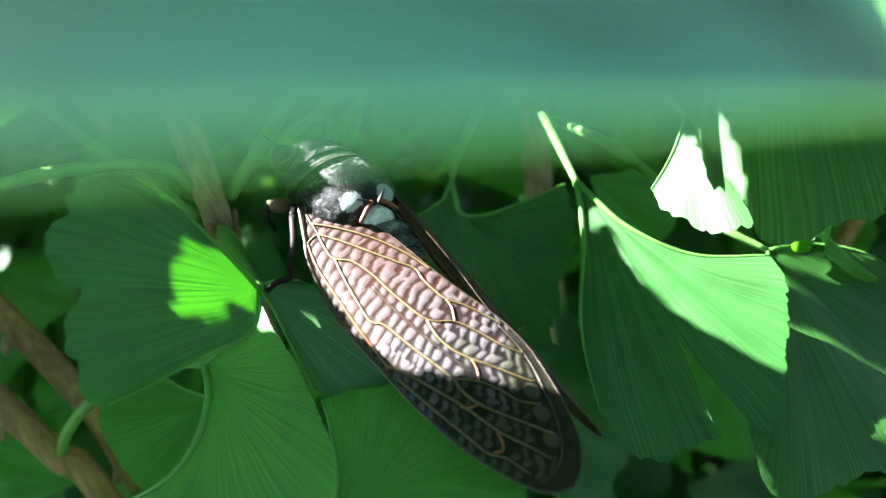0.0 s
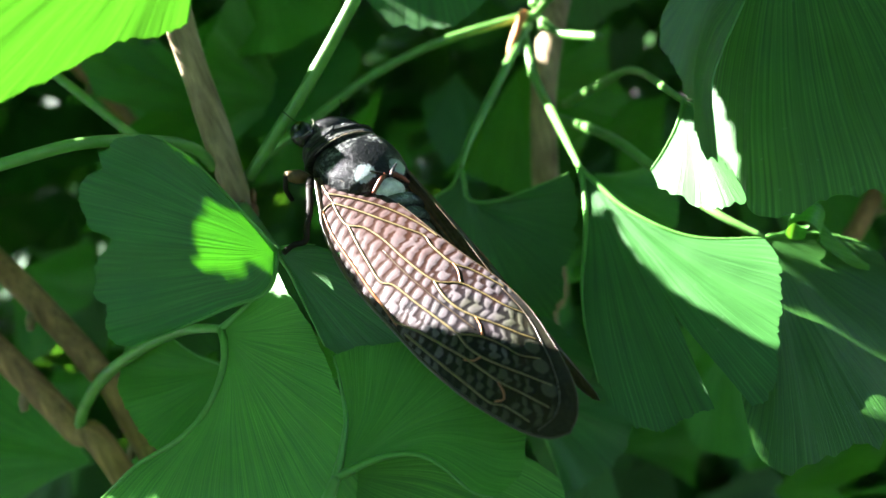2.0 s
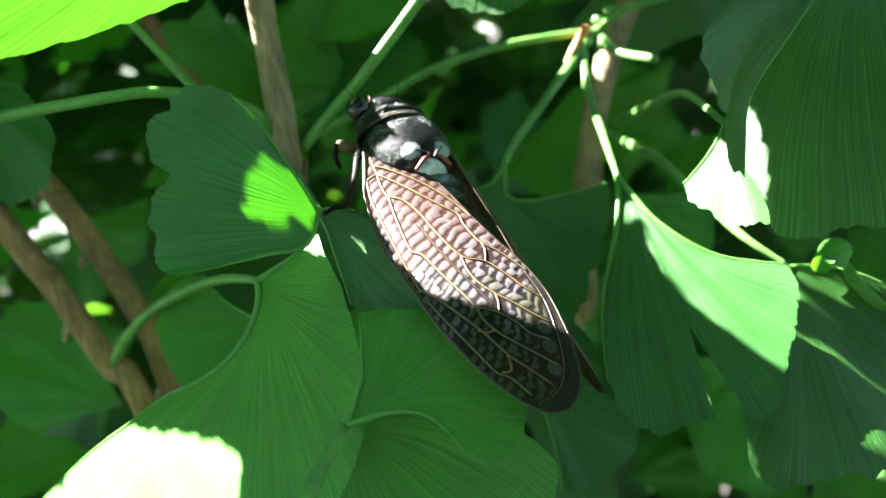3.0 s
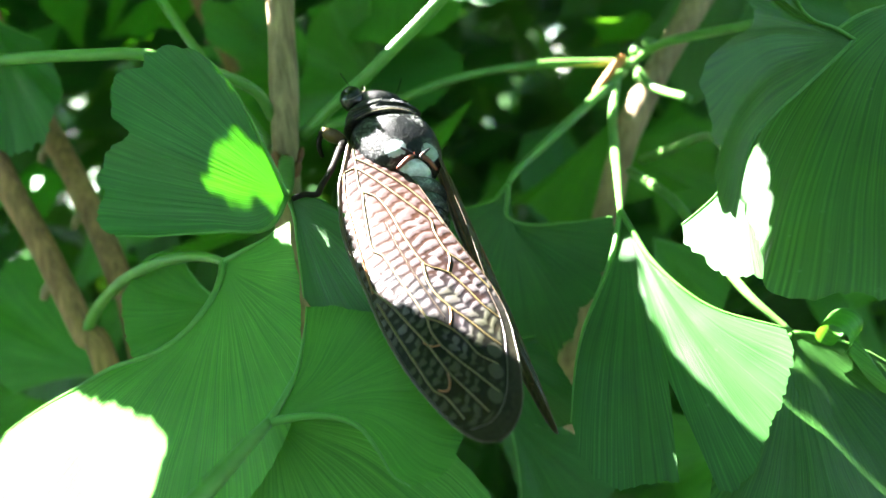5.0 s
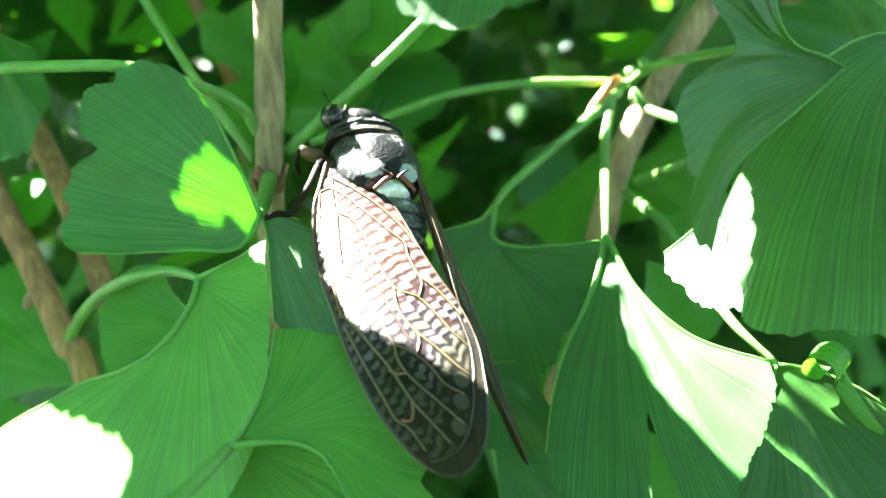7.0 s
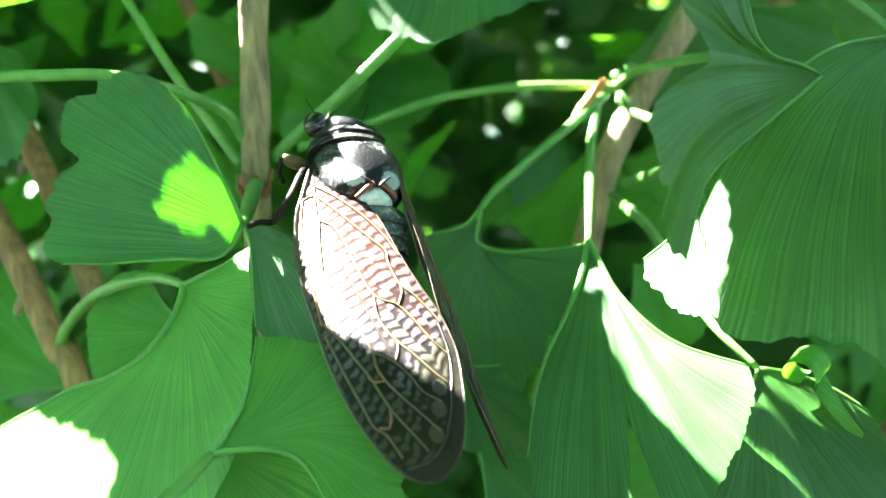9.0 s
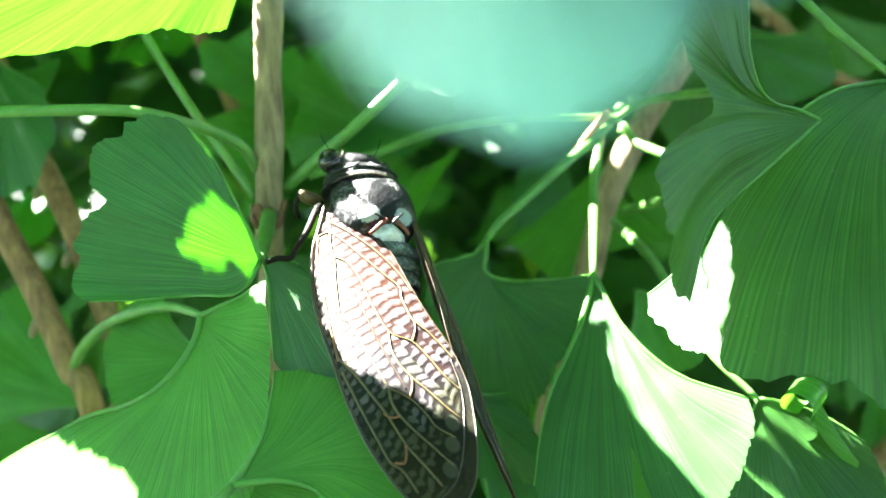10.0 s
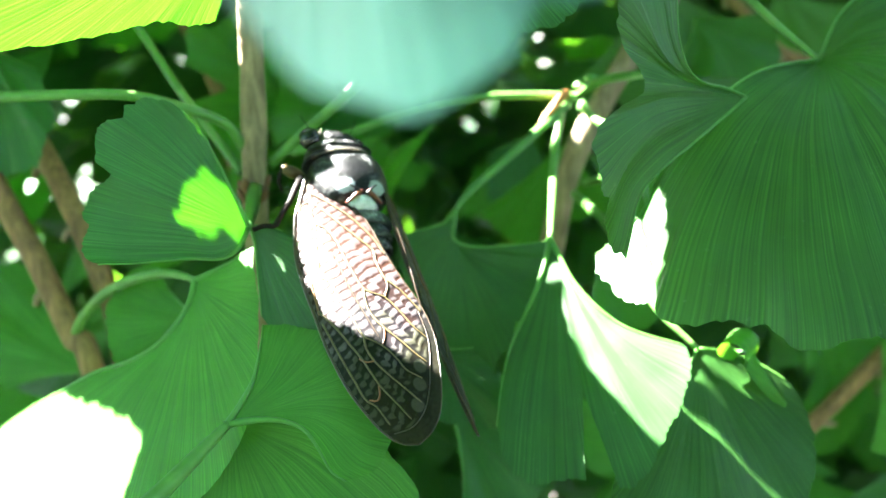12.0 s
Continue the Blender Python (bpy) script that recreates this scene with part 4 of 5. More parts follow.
# ---- foliage all round ----
def foliage():
    rnd = random.Random(77)
    shapes = []
    for k in range(4):
        bm, _, _ = leaf_bmesh(rnd.uniform(44, 60), [rnd.uniform(32, 44) for _ in range(6)], seed=300 + k, ripple=1.5, nu=12, nv=3)
        co = np.array([v.co[:] for v in bm.verts])
        bm.verts.index_update()
        shapes.append((co, [[v.index for v in f.verts] for f in bm.faces], [[loop[bm.loops.layers.uv["fan"]].uv[:] for loop in f.loops] for f in bm.faces]))
        bm.free()
    verts, faces, uvs, base = [], [], [], 0
    eye = Vector((0.012, -0.007, 1.183))
    made = 0
    while made < 14500:
        way = Vector((rnd.gauss(0, 1), rnd.gauss(0, 1), rnd.gauss(0, 1))).normalized()
        if made % 2:
            way = (way * 0.75 + Vector((-0.22, 0.953, -0.207))).normalized()
        ahead = way.dot(Vector((-0.22, 0.953, -0.207)))
        if way.y < -0.25 and way.z > 0.1 and rnd.random() < 0.1:
            continue
        p = eye + way * (0.5 + 1.2 * rnd.random() ** 1.6)
        aside = p - eye - SUN * (p - eye).dot(SUN)
        if p.z < 0.1 or (aside.length < 0.33 and (p - eye).dot(SUN) > 0):
            continue
        m = leaf_pose(p, (rnd.uniform(-1, 1), rnd.uniform(-1, 0.4), rnd.uniform(-1, 0.3)), (rnd.uniform(-0.8, 0.8), rnd.uniform(-1, 0.2), rnd.uniform(0.1, 1)))
        co, fs, uv = rnd.choice(shapes)
        mm = np.array(m)
        verts.append(co @ mm[:3, :3].T * rnd.uniform(0.8, 1.3) + mm[:3, 3])
        faces += [[i + base for i in f] for f in fs]
        uvs += [c for f in uv for c in f]
        base += len(co)
        made += 1
    for _ in range(4000):
        deep = _ % 5 > 1
        m = leaf_pose((rnd.uniform(-1.3, 0.9), rnd.uniform(0.85, 1.4), rnd.uniform(0.6, 1.9)) if deep else (rnd.uniform(-0.7, 0.6), rnd.uniform(0.25, 1.0), rnd.uniform(0.6, 1.12)), (rnd.uniform(-1, 1), rnd.uniform(-1, 0.4), rnd.uniform(-1, 0.3)), (rnd.uniform(-0.8, 0.8), rnd.uniform(-1, 0.2), rnd.uniform(0.1, 1)))
        co, fs, uv = rnd.choice(shapes)
        mm = np.array(m)
        verts.append(co @ mm[:3, :3].T * rnd.uniform(0.8, 1.3) * (1.5 if deep else 1.0) + mm[:3, 3])
        faces += [[i + base for i in f] for f in fs]
        uvs += [c for f in uv for c in f]
        base += len(co)
    # unseen leaves added round and over the camera to dim and green the skylight
    plain = []
    for k in range(3):
        bm, _, _ = leaf_bmesh(54, [rnd.uniform(34, 42) for _ in range(5)], seed=320 + k, ripple=2.0, nu=7, nv=2)
        co = np.array([v.co[:] for v in bm.verts])
        bm.verts.index_update()
        plain.append((co, [[v.index for v in f.verts] for f in bm.faces], [[loop[bm.loops.layers.uv["fan"]].uv[:] for loop in f.loops] for f in bm.faces]))
        bm.free()
    made = 0
    while made < 8000:
        way = Vector((rnd.gauss(0, 1), rnd.gauss(0, 1), rnd.gauss(0.2, 1))).normalized()
        p = eye + way * (0.75 + 0.9 * rnd.random())
        aside = p - eye - SUN * (p - eye).dot(SUN)
        if way.dot(Vector((-0.22, 0.953, -0.207))) > 0.55 or p.z < 0.1 or (aside.length < 0.36 and (p - eye).dot(SUN) > 0):
            continue
        m = leaf_pose(p, (rnd.uniform(-1, 1), rnd.uniform(-1, 1), rnd.uniform(-1, 0.3)), (rnd.uniform(-0.8, 0.8), rnd.uniform(-0.8, 0.8), rnd.uniform(0.1, 1)))
        co, fs, uv = rnd.choice(plain)
        mm = np.array(m)
        verts.append(co @ mm[:3, :3].T * rnd.uniform(1.3, 1.8) + mm[:3, 3])
        faces += [[i + base for i in f] for f in fs]
        uvs += [c for f in uv for c in f]
        base += len(co)
        made += 1
    data = bpy.data.meshes.new("foliage")
    data.from_pydata(np.concatenate(verts).tolist(), [], faces)
    layer = data.uv_layers.new(name="fan")
    layer.data.foreach_set("uv", np.array(uvs, np.float32).ravel())
    data.materials.append(LEAF_FAR)
    for q in data.polygons:
        q.use_smooth = True
    tagged(new("foliage", data), "dense dark green ginkgo foliage behind the branches, with unseen leaves added round the camera to cut sky light", "foliage", kind="stuff")


foliage()


# ---- the cicada ----
def loft(sections, n=28, power=2.2):
    """A closed skin over cross-sections: y along, half width, height above, depth below, all in millimetres."""
    bm = bmesh.new()
    rings = []
    for y, w, up, down, lift in sections:
        ring = []
        for k in range(n):
            a = 2 * math.pi * k / n
            c, s = math.cos(a), math.sin(a)
            c, s = math.copysign(abs(c) ** (2 / power), c), math.copysign(abs(s) ** (2 / power), s)
            ring.append(bm.verts.new(Vector((w * c, y, lift + (up if s > 0 else down) * s)) * 0.001))
        rings.append(ring)
    for a, b in zip(rings, rings[1:]):
        for k in range(n):
            bm.faces.new((a[k], a[(k + 1) % n], b[(k + 1) % n], b[k]))
    bm.faces.new(rings[0][::-1])
    bm.faces.new(rings[-1])
    bmesh.ops.recalc_face_normals(bm, faces=bm.faces)
    return bm


def resample(sections, count):
    s = np.array(sections, float)
    t = np.linspace(0, 1, count)
    return [[spline(list(s[:, k]), x) for k in range(s.shape[1])] for x in t]


OUTLINE_FRONT = [(0.0, -1.5), (2.4, 3.3), (4.2, 6.8), (6.0, 14.0), (6.4, 20.0), (6.4, 25.0), (6.4, 31.3), (5.8, 37.9), (4.8, 42.7), (3.4, 47.0), (1.7, 49.6), (-0.4, 50.6)]
OUTLINE_BACK = [(-1.7, -1.3), (-2.9, 0.1), (-4.7, 5.1), (-6.4, 9.8), (-7.2, 18.0), (-7.9, 23.0), (-8.8, 27.4), (-9.1, 31.0), (-8.9, 34.6), (-7.9, 38.8), (-6.6, 43.0), (-4.8, 47.0), (-2.6, 49.5), (-0.4, 50.6)]
VEINS = [
    [(0.1, 0.4), (0.5, 2.5), (0.8, 4.2)],
    [(2.7, 4.3), (1.6, 4.1), (0.8, 4.2)],
    [(0.8, 4.2), (-0.7, 7.1), (-2.6, 11.3), (-4.2, 14.6), (-5.4, 17.0), (-5.1, 18.8), (-5.1, 20.9), (-5.4, 23.2), (-6.8, 25.5), (-8.0, 28.4), (-8.5, 29.9)],
    [(0.9, 4.3), (1.5, 7.0), (1.5, 8.9), (0.1, 10.9), (-0.6, 14.3), (-0.8, 18.8), (-1.6, 24.2), (-4.0, 26.5), (-5.3, 29.4), (-6.3, 32.4), (-7.7, 34.9)],
    [(-1.5, 24.2), (-1.0, 26.9), (-1.2, 29.4), (-2.1, 31.8), (-3.4, 34.2), (-5.0, 37.3), (-6.0, 38.8)],
    [(1.5, 8.9), (2.4, 12.4), (3.2, 16.4), (3.6, 19.4), (2.7, 21.2), (2.2, 25.3), (1.5, 29.8), (1.1, 32.2), (0.0, 33.5), (-1.2, 35.2), (-2.1, 37.4), (-2.7, 39.4), (-4.4, 41.3)],
    [(0.6, 1.9), (-2.0, 5.6), (-4.6, 10.2), (-6.3, 14.6), (-7.0, 18.2)],
    [(5.8, 25.0), (4.4, 28.7), (3.3, 32.7), (2.5, 35.6), (1.9, 38.8), (1.4, 41.0), (0.4, 43.7), (-0.7, 46.8)],
    [(1.1, 32.2), (1.4, 34.3), (1.0, 36.6), (0.0, 39.1), (-1.2, 41.5), (-2.9, 44.9)],
    [(5.8, 27.4), (5.1, 33.8), (4.5, 38.2), (4.0, 41.6), (3.0, 43.3), (2.2, 46.5)],
    [(-8.1, 29.9), (-7.9, 33.6), (-7.3, 36.5), (-6.2, 39.6), (-4.7, 43.2), (-2.7, 46.4), (-0.4, 48.0), (2.1, 48.0)],
]
FOLD = [(0.5, 15.7), (0.5, 20.4), (0.1, 25.6), (-0.6, 31.0), (-0.9, 33.2)]
CROSS_VEINS = [[(-5.4, 23.2), (-5.1, 24.6), (-4.0, 26.5)], [(-2.1, 31.8), (-1.7, 33.2), (-1.0, 34.4)], [(2.8, 35.4), (2.1, 36.3), (1.0, 36.6)], [(1.7, 40.5), (2.0, 41.8), (2.6, 42.5), (3.5, 42.0)]]
SUBCOSTA = [(2.7, 4.3), (3.9, 8.5), (4.6, 13.8), (5.2, 18.8), (5.6, 23.6), (5.8, 25.7)]
PALE_SPOTS = ((-4.8, 39.3), (-3.7, 42.1), (-2.3, 45.1))


def wing_height(x, y):
    """The wing's gentle arch, in millimetres."""
    return -0.028 * (x + 1.0) ** 2 + 0.5 * math.sin(y / 50 * math.pi)


def near_vein(x, y, lines):
    best = 9.0
    for line in lines:
        for (ax, ay), (bx, by) in zip(line, line[1:]):
            dx, dy = bx - ax, by - ay
            t = max(0.0, min(1.0, ((x - ax) * dx + (y - ay) * dy) / (dx * dx + dy * dy + 1e-9)))
            best = min(best, math.hypot(x - ax - t * dx, y - ay - t * dy))
    return best


def wing(parent, m, flip, detail):
    def curve(points, n):
        return [p.to_2d() for p in (lambda q: [q[round(k * (len(q) - 1) / n)] for k in range(n + 1)])(smooth_path([(x, y, 0) for x, y in points], 24))]
    nu, nv = detail
    front, back = curve(OUTLINE_FRONT, nv), curve(OUTLINE_BACK, nv)
    bm = bmesh.new()
    layer = bm.loops.layers.uv.new("fan")
    verts, values = [], {}
    lines = VEINS + CROSS_VEINS + [SUBCOSTA, FOLD]
    for j in range(nv + 1):
        row = []
        for i in range(nu + 1):
            p = back[j].lerp(front[j], i / nu)
            gap = near_vein(p.x, p.y, lines)
            cell = min(1.0, gap / 0.7) ** 0.7
            hits = sorted(ax + (bx - ax) * (p.y - ay) / (by - ay) for line in VEINS[2:] + [SUBCOSTA, FOLD] for (ax, ay), (bx, by) in zip(line, line[1:]) if min(ay, by) <= p.y < max(ay, by))
            rank = sum(1 for h in hits if h > p.x)
            low = max([h for h in hits if h <= p.x] + [back[j].x])
            high = min([h for h in hits if h > p.x] + [front[j].x])
            wide = max(0.2, high - low)
            w = (p.x - low) / wide
            far = min(1.0, max(0.0, (p.y - 24) / 11))
            twin = wide > 2.3 and p.y > 23
            wobble = noise.noise((p.x * 0.45, p.y * 0.35, 4))
            phase = (p.y - 0.30 * p.x + 0.45 * far * wide * abs(w - 0.5)) / (1.62 + 0.15 * math.sin(3.1 * rank)) + 0.37 * rank + (0.5 if twin and w > 0.5 else 0) + 0.3 * wobble
            f = phase % 1.0
            q = (2 * w) % 1.0 if twin else w
            slit = 0.06 + 0.50 * (0.15 + 0.85 * q) * (0.75 + 0.5 * noise.noise((phase // 1 * 1.7, rank * 2.3, 6)))
            scale = min(1.0, max(0.0, (f - slit) / 0.2)) * min(1.0, (1 - f) / 0.14)
            side = abs(math.sin(math.pi * q)) ** 0.3
            keep = min(1.0, max(0.0, 1.0 - 0.25 * far + (0.25 + 0.9 * far) * noise.noise((p.x * 0.6, p.y * 0.5, 9))))
            blister = cell * side * scale ** (0.8 + 0.5 * far) * keep
            if rank >= len(hits) and p.y > 31:
                blister = 0.22 + 0.10 * noise.noise((p.x * 2, p.y * 2, 3))
            spot = min(math.hypot(p.x - sx, 0.8 * (p.y - sy)) for sx, sy in PALE_SPOTS)
            if spot < 2.0:
                blister = max(blister * max(0.0, spot - 0.9), min(1.15, max(0.0, 2.3 - 2.2 * spot)))
            dusk = max(0.0, 1 - math.hypot(p.x + 4.9, 0.7 * (p.y - 25.6)) / 1.9) + max(0.0, 1 - math.hypot(p.x + 1.6, 0.7 * (p.y - 33.6)) / 1.7)
            blister *= 1 - 0.8 * min(1.0, 1.6 * dusk)
            # trailing strip at the base darkened: paints the shadow of thorax and leg
            if p.y < 17 and p.x < -0.2 - 0.4 * p.y:
                blister *= 0.6
            z = wing_height(p.x, p.y) + 0.12 * blister
            v = bm.verts.new(Vector((flip * p.x, p.y, z)) * 0.001)
            values[v] = (blister, p.y / 50)
            row.append(v)
        verts.append(row)
    for j in range(nv):
        for i in range(nu):
            q = (verts[j][i], verts[j][i + 1], verts[j + 1][i + 1], verts[j + 1][i])
            f = bm.faces.new(q if flip > 0 else q[::-1])
            for loop in f.loops:
                loop[layer].uv = values[loop.vert]
    blade = part("forewing", bm, MEMBRANE, parent, "brown mottled roof-like wing with yellow veins", m)

    def run(line, r, mat, name, lift=0.10):
        path = smooth_path([(flip * x, y, 0) for x, y in line], 8)
        path = [Vector((p.x, p.y, wing_height(flip * p.x, p.y) + lift)) * 0.001 for p in path]
        bm = bmesh.new()
        tube(bm, path, r, 6)
        part(name, bm, mat, blade)
    run(VEINS[-1], 0.00008, COSTA, "vein")
    for line in VEINS[:-1]:
        run(line, lambda s: 0.00013 * (1.25 - 0.5 * s), VEIN, "vein")
    for line in CROSS_VEINS:
        run(line, 0.00012, VEIN_ORANGE, "cross_vein")
    run(FOLD, 0.00009, COSTA, "vein", 0.04)
    run(SUBCOSTA, 0.00015, VEIN_ORANGE, "vein")
    run(OUTLINE_FRONT, lambda s: 0.00042 * (1 - 0.75 * s), COSTA, "leading_edge", 0.0)
    run(OUTLINE_BACK, 0.00010, COSTA, "trailing_edge", 0.0)
    return blade


def cicada():
    body_m = frame_of(Vector((-0.0232, 0.1155, 1.1694)), Vector((0.7365, 0.6604, -0.1446)), Vector((-0.3550, 0.5595, 0.7489)), Vector((0.5746, -0.5023, 0.6467)))
    bug = tagged(new("cicada"), "large brown cicada resting head-up on ginkgo leaves", "insect")
    bug.matrix_basis = body_m
    inv = body_m.inverted()
    part("abdomen", loft(resample([(-4, 5.2, 3.6, 4.5, -1.0), (-8, 5.6, 4.2, 4.6, -1.6), (-14, 5.0, 3.8, 4.2, -2.6), (-20, 3.7, 3.0, 3.2, -3.4), (-24, 1.2, 1.2, 1.0, -4)], 12)), CHITIN, bug, "dark ringed abdomen")
    for k in range(7):
        y, w = -5.9 - 2.15 * k, 5.5 - 0.22 * k - 0.03 * k * k
        low = -1.0 - 0.32 * k
        part("abdomen_ring", loft([(y + 1.15, w - 0.2, w * 0.76, w * 0.6, low), (y + 0.9, w + 0.15, w * 0.82, w * 0.6, low), (y + 0.2, w + 0.4, w * 0.86, w * 0.6, low), (y - 0.5, w + 0.5, w * 0.88, w * 0.6, low), (y - 0.95, w + 0.4, w * 0.86, w * 0.6, low), (y - 1.1, w - 0.1, w * 0.76, w * 0.6, low)]), BELLY, bug, "dark abdomen ring with pale powder")
    thorax = part("thorax", loft(resample([(7.2, 4.6, 3.0, 4.0, 0.1), (6.2, 5.8, 4.2, 4.6, 0.1), (4.2, 6.6, 5.0, 5, 0.1), (1.4, 6.8, 5.4, 5.2, 0.1), (-1.0, 6.4, 5.3, 5.2, 0), (-2.4, 5.6, 4.9, 4.6, 0), (-3.2, 4.4, 3.9, 3.8, 0), (-3.8, 3.2, 2.9, 3.0, 0)], 26), n=40), THORAX, bug, "glossy black thorax with white powdery spots")
    part("scutellum", loft(resample([(-2.3, 1.6, 4.3, 2.6, 0.1), (-3.0, 2.6, 4.6, 3.0, 0.1), (-3.9, 3.5, 4.7, 3.2, 0.0), (-4.6, 3.3, 4.3, 3.2, 0.0), (-5.1, 2.4, 3.2, 2.8, 0)], 14), n=36), WAX, bug, "powdery white plate behind the thorax")

    def arc(name, y, w, up, lift, bow, r, mat, owner, reach=1.15, label=""):
        """A ridge that runs across the back from side to side; millimetres."""
        pts = [(w * math.sin(a) * 0.001, (y - bow * math.sin(a) ** 2) * 0.001, (lift + up * math.cos(a) ** (2 / 2.2)) * 0.001) for a in (reach * (k / 8 - 1) for k in range(17))]
        return stick(name, pts, lambda s: r * (1.2 - 0.9 * abs(2 * s - 1) ** 3), mat, owner, steps=3, sides=7, label=label)
    pronotum = part("collar", loft(resample([(10.2, 3.9, 2.5, 3.2, 0), (9.6, 4.9, 3.2, 3.8, 0), (8.7, 5.5, 3.8, 4.2, 0), (8.0, 5.7, 4.0, 4.3, 0), (7.5, 5.8, 4.1, 4.4, 0), (7.1, 6.1, 4.5, 4.6, 0), (6.7, 6.3, 4.7, 4.7, 0), (6.4, 6.2, 4.6, 4.6, 0), (6.2, 5.6, 4.1, 4.2, 0)], 30), n=40), CHITIN, bug, "dark collar plate behind the head", pose(-0.0007, 0, 0))
    arc("collar_rim", 6.45, 6.25, 4.70, 0.0, 0.5, 0.00007, RIDGE, pronotum, label="fine tan rim of the collar")
    arc("collar_furrow", 8.3, 5.6, 3.95, 0.0, -0.5, 0.00020, CHITIN, pronotum)
    for side in (-1, 1):
        stick("collar_furrow", [(side * 0.0008, 0.0094, 0.0033), (side * 0.0022, 0.0082, 0.0040), (side * 0.0042, 0.0077, 0.0036), (side * 0.0058, 0.0080, 0.0020)], 0.00024, CHITIN, pronotum)
        stick("back_line", [(side * 0.0046, 0.0052, 0.0035), (side * 0.0058, 0.0026, 0.0030), (side * 0.0058, 0.0002, 0.0029), (side * 0.0050, -0.0012, 0.0034)], 0.00005, RIDGE, thorax, steps=8)
    head = part("head", loft(resample([(13.0, 1.2, 0.8, 1.4, 0.2), (12.5, 2.6, 1.7, 2.2, 0.2), (11.6, 3.8, 2.6, 2.9, 0.2), (10.6, 4.4, 3.1, 3.2, 0.1), (9.6, 4.6, 3.1, 3.4, 0), (8.8, 4.3, 2.8, 3.0, 0)], 16), n=36), CHITIN, bug, "short broad black head", pose(-0.0007, 0, 0))
    for side in (-1, 1):
        bm = bmesh.new()
        bmesh.ops.create_uvsphere(bm, u_segments=24, v_segments=16, radius=0.00185)
        for v in bm.verts:
            v.co.y *= 1.12
        part("eye", bm, EYE_MAT, head, "glossy dark eye", pose(-0.0044, 0.0111, 0.0010) if side < 0 else pose(0.0044, 0.0106, -0.0006))
        if side < 0:
            stick("eye_rim", [(side * 0.0062, 0.0098, 0.0020), (side * 0.0051, 0.0095, 0.0032), (side * 0.0037, 0.0104, 0.0036), (side * 0.0030, 0.0117, 0.0031)], 0.00005, RIDGE, head, label="tan rim round the eye")
        stick("antenna", [(side * 0.0034, 0.0126, 0.0006), (side * 0.0044, 0.0142, 0.001), (side * 0.0052, 0.0160, 0.0012)], 0.00007, LEG, head)
    for side in (-1, 1):
        stick("scutellum_ridge", [(side * 0.0005, -0.0024, 0.0050), (side * 0.0016, -0.0030, 0.0049), (side * 0.0032, -0.0041, 0.0040)], lambda s: 0.00046 * (1 - 0.4 * s), RUST, thorax, label="rust-red cross ridge")
        stick("scutellum_ridge", [(side * 0.0004, -0.0028, 0.0050), (side * 0.0013, -0.0020, 0.0053), (side * 0.0024, -0.0012, 0.0052)], lambda s: 0.00034 * (1 - 0.6 * s), CHITIN, thorax)
    # wings
    left = frame_of(Vector((-0.0289, 0.1115, 1.1723)), Vector((-0.8519, -0.5065, -0.1331)), Vector((0.4785, -0.6494, -0.5911)), Vector((0.2129, -0.5672, 0.7956)))
    wing(bug, inv @ left, 1, (72, 210))
    tip = Vector((0.0007, 0.0913, 1.1371))
    along = (tip - Vector((-0.0165, 0.1130, 1.1685))).normalized()
    up = Vector((0.84, 0.36, 0.34))
    up = (up - along * up.dot(along)).normalized()
    right = frame_of(tip - along * 0.0501 + Vector((-0.0008, 0.0072, -0.0021)), along.cross(up), along, up)
    wing(bug, inv @ right, -1, (30, 100))
    # legs
    legs = [([(-0.0311, 0.1145, 1.1733), (-0.0333, 0.1115, 1.1750)], 0.0009, LEG_PALE, [(-0.0333, 0.1115, 1.1750), (-0.0340, 0.1115, 1.1731), (-0.0338, 0.1120, 1.1712)], 0.0004),
            ([(-0.0304, 0.1135, 1.1732), (-0.0306, 0.1110, 1.1725)], 0.0007, LEG, [(-0.0306, 0.1110, 1.1725), (-0.0308, 0.1075, 1.1702), (-0.0314, 0.1045, 1.1683), (-0.0316, 0.1025, 1.1672), (-0.0332, 0.1018, 1.1673), (-0.0346, 0.1008, 1.1669)], 0.00048)]
    for thigh, r1, mat, shin, r2 in legs:
        mid = [tuple((p + q) / 2 for p, q in zip(*thigh))]
        leg = stick("leg", [inv @ Vector(p) for p in thigh[:1] + mid + thigh[1:]], lambda s: r1 * (0.7 + 0.5 * math.sin(math.pi * s)), mat, bug, label="thin jointed brown leg")
        stick("shin", [inv @ Vector(p) for p in shin], lambda s: r2 * (1.1 - 0.3 * s), LEG, leg)
    return bug


cicada()


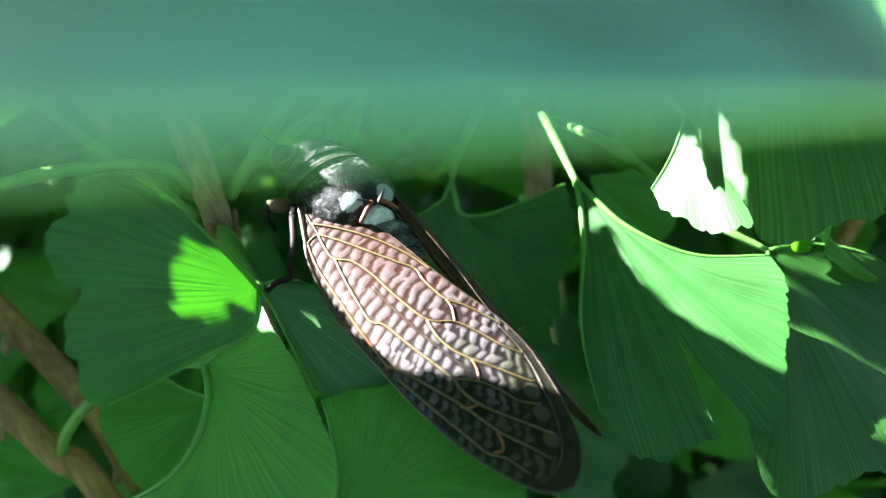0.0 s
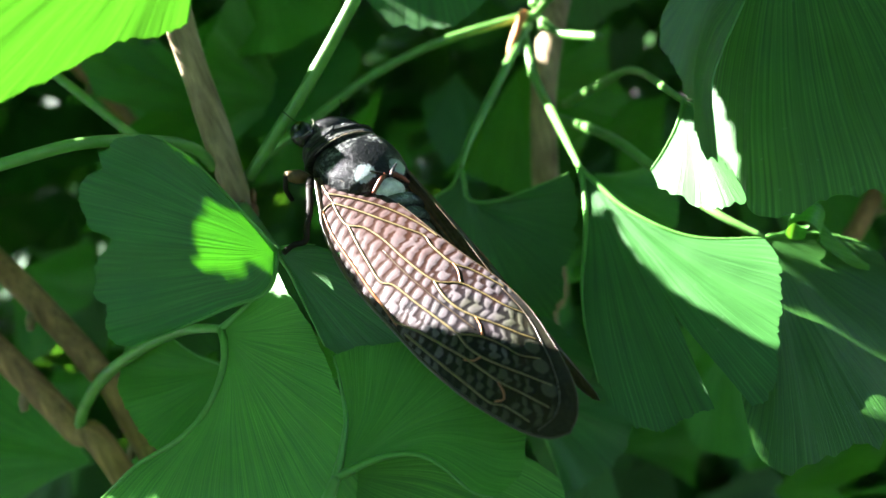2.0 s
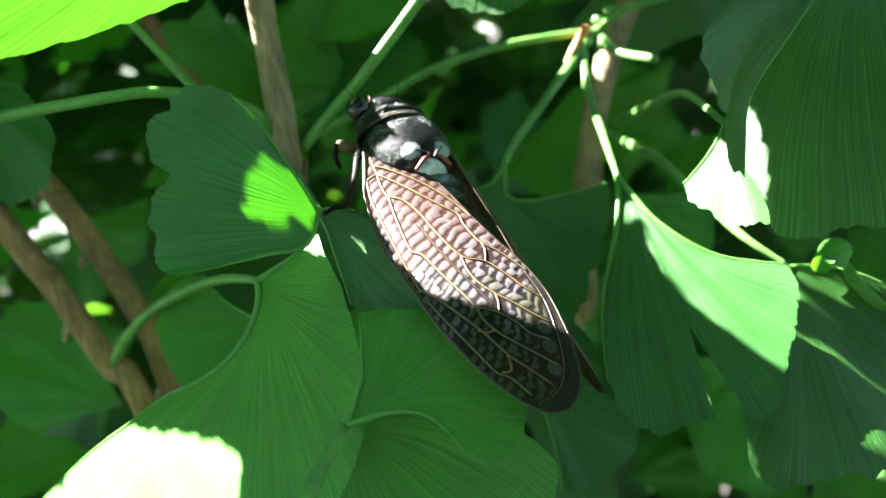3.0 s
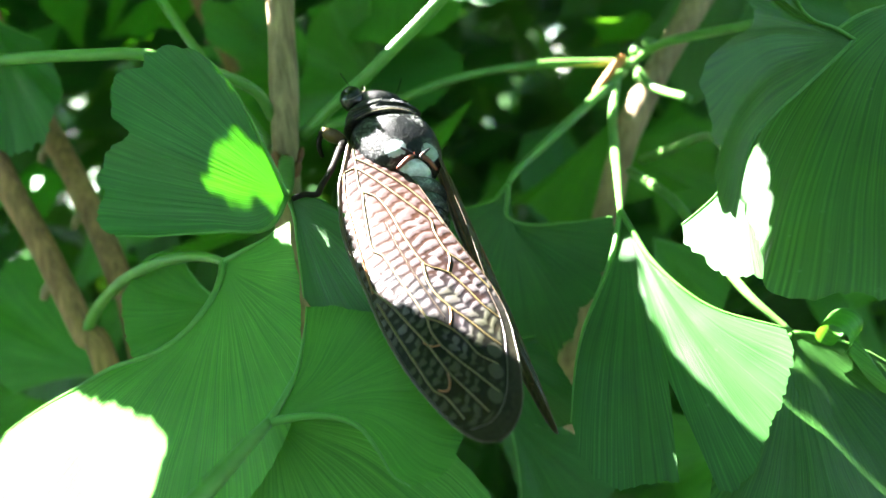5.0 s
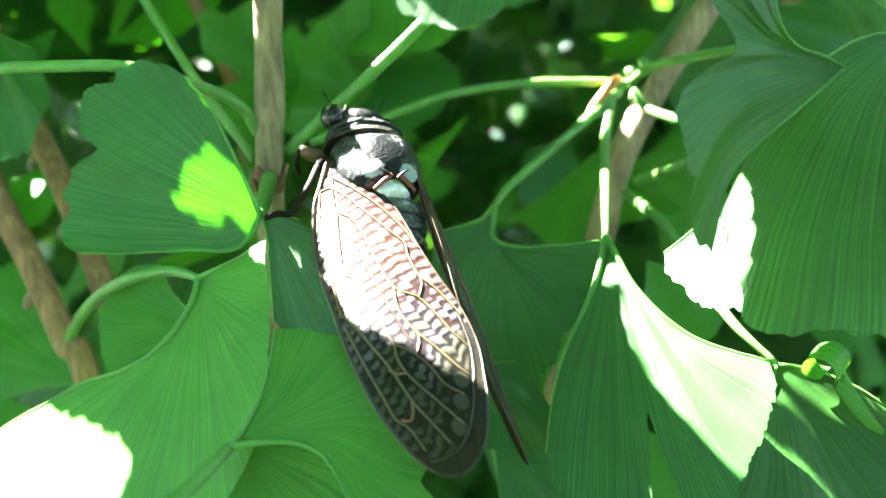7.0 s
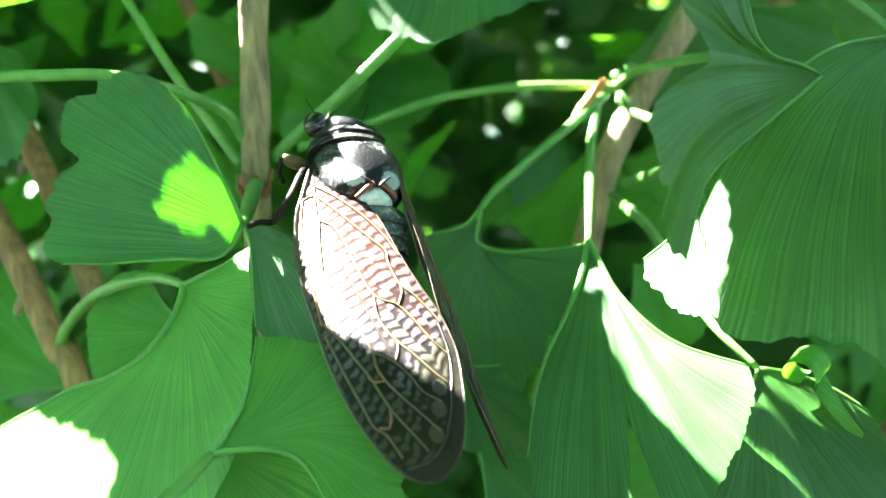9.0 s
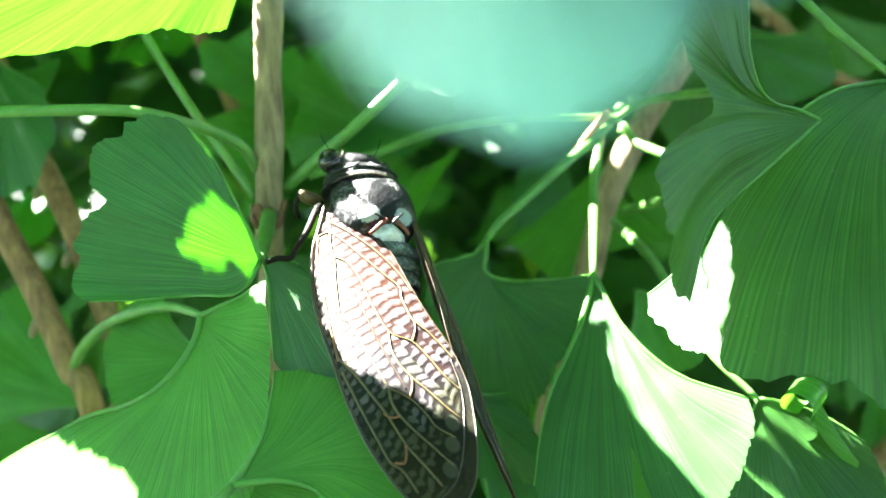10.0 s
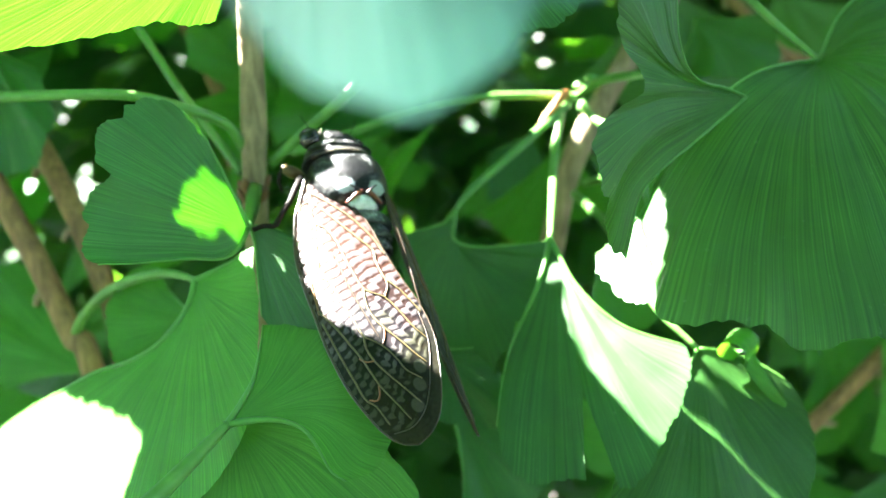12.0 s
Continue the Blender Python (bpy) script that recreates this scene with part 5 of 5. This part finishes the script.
def motions():
    """The nearest leaf turns and sways in the breeze: seconds, its foot, the way it points and the way it faces."""
    rows = [
        (0.0, (0.0118, 0.0234, 1.1913), (-0.550, 0.304, 0.778), (0.627, -0.465, 0.625)),
        (0.2, (0.0115, 0.0216, 1.1919), (-0.548, 0.307, 0.779), (0.628, -0.464, 0.624)),
        (0.5, (0.0107, 0.0200, 1.1926), (-0.549, 0.301, 0.780), (0.629, -0.466, 0.622)),
        (0.7, (0.0099, 0.0201, 1.1927), (-0.568, 0.266, 0.779), (0.630, -0.470, 0.619)),
        (0.9, (0.0093, 0.0206, 1.1937), (-0.599, 0.207, 0.774), (0.630, -0.475, 0.614)),
        (1.0, (0.0090, 0.0203, 1.1934), (-0.598, 0.205, 0.775), (0.630, -0.477, 0.612)),
        (1.1, (0.0095, 0.0199, 1.1927), (-0.598, 0.204, 0.776), (0.630, -0.479, 0.611)),
        (1.2, (0.0099, 0.0196, 1.1922), (-0.598, 0.203, 0.776), (0.629, -0.481, 0.610)),
        (1.3, (0.0106, 0.0195, 1.1922), (-0.597, 0.202, 0.777), (0.629, -0.483, 0.609)),
        (1.4, (0.0113, 0.0194, 1.1924), (-0.597, 0.201, 0.777), (0.628, -0.485, 0.607)),
        (1.6, (0.0118, 0.0192, 1.1926), (-0.600, 0.197, 0.776), (0.627, -0.487, 0.608)),
        (2.0, (0.0099, 0.0239, 1.1990), (-0.740, -0.107, 0.664), (0.621, -0.487, 0.614)),
        (6.0, (0.0041, 0.0393, 1.2164), (0.158, -0.652, -0.742), (0.541, -0.571, 0.617)),
        (9.3, (0.0091, 0.0387, 1.2176), (0.168, -0.646, -0.745), (0.541, -0.571, 0.617)),
        (9.6, (0.0088, 0.0365, 1.2173), (0.176, -0.641, -0.747), (0.541, -0.571, 0.617)),
        (10.0, (0.0070, 0.0347, 1.2148), (0.192, -0.631, -0.752), (0.541, -0.571, 0.617)),
        (10.2, (0.0071, 0.0353, 1.2155), (0.173, -0.643, -0.746), (0.541, -0.571, 0.617)),
        (10.5, (0.0072, 0.0363, 1.2145), (0.153, -0.655, -0.740), (0.541, -0.571, 0.617)),
        (10.8, (0.0083, 0.0361, 1.2144), (0.149, -0.657, -0.739), (0.541, -0.571, 0.617)),
        (11.0, (0.0085, 0.0359, 1.2147), (0.162, -0.649, -0.743), (0.541, -0.571, 0.617)),
        (11.3, (0.0075, 0.0354, 1.2148), (0.209, -0.620, -0.756), (0.541, -0.571, 0.617)),
        (11.5, (0.0061, 0.0341, 1.2147), (0.242, -0.597, -0.765), (0.541, -0.571, 0.617)),
        (11.7, (0.0052, 0.0345, 1.2137), (0.247, -0.593, -0.766), (0.541, -0.571, 0.617)),
        (12.0, (0.0058, 0.0308, 1.2153), (0.233, -0.603, -0.763), (0.541, -0.571, 0.617)),
    ]
    walk(NEAR_LEAF, [(t, leaf_pose(foot, axis, normal)) for t, foot, axis, normal in rows])


motions()
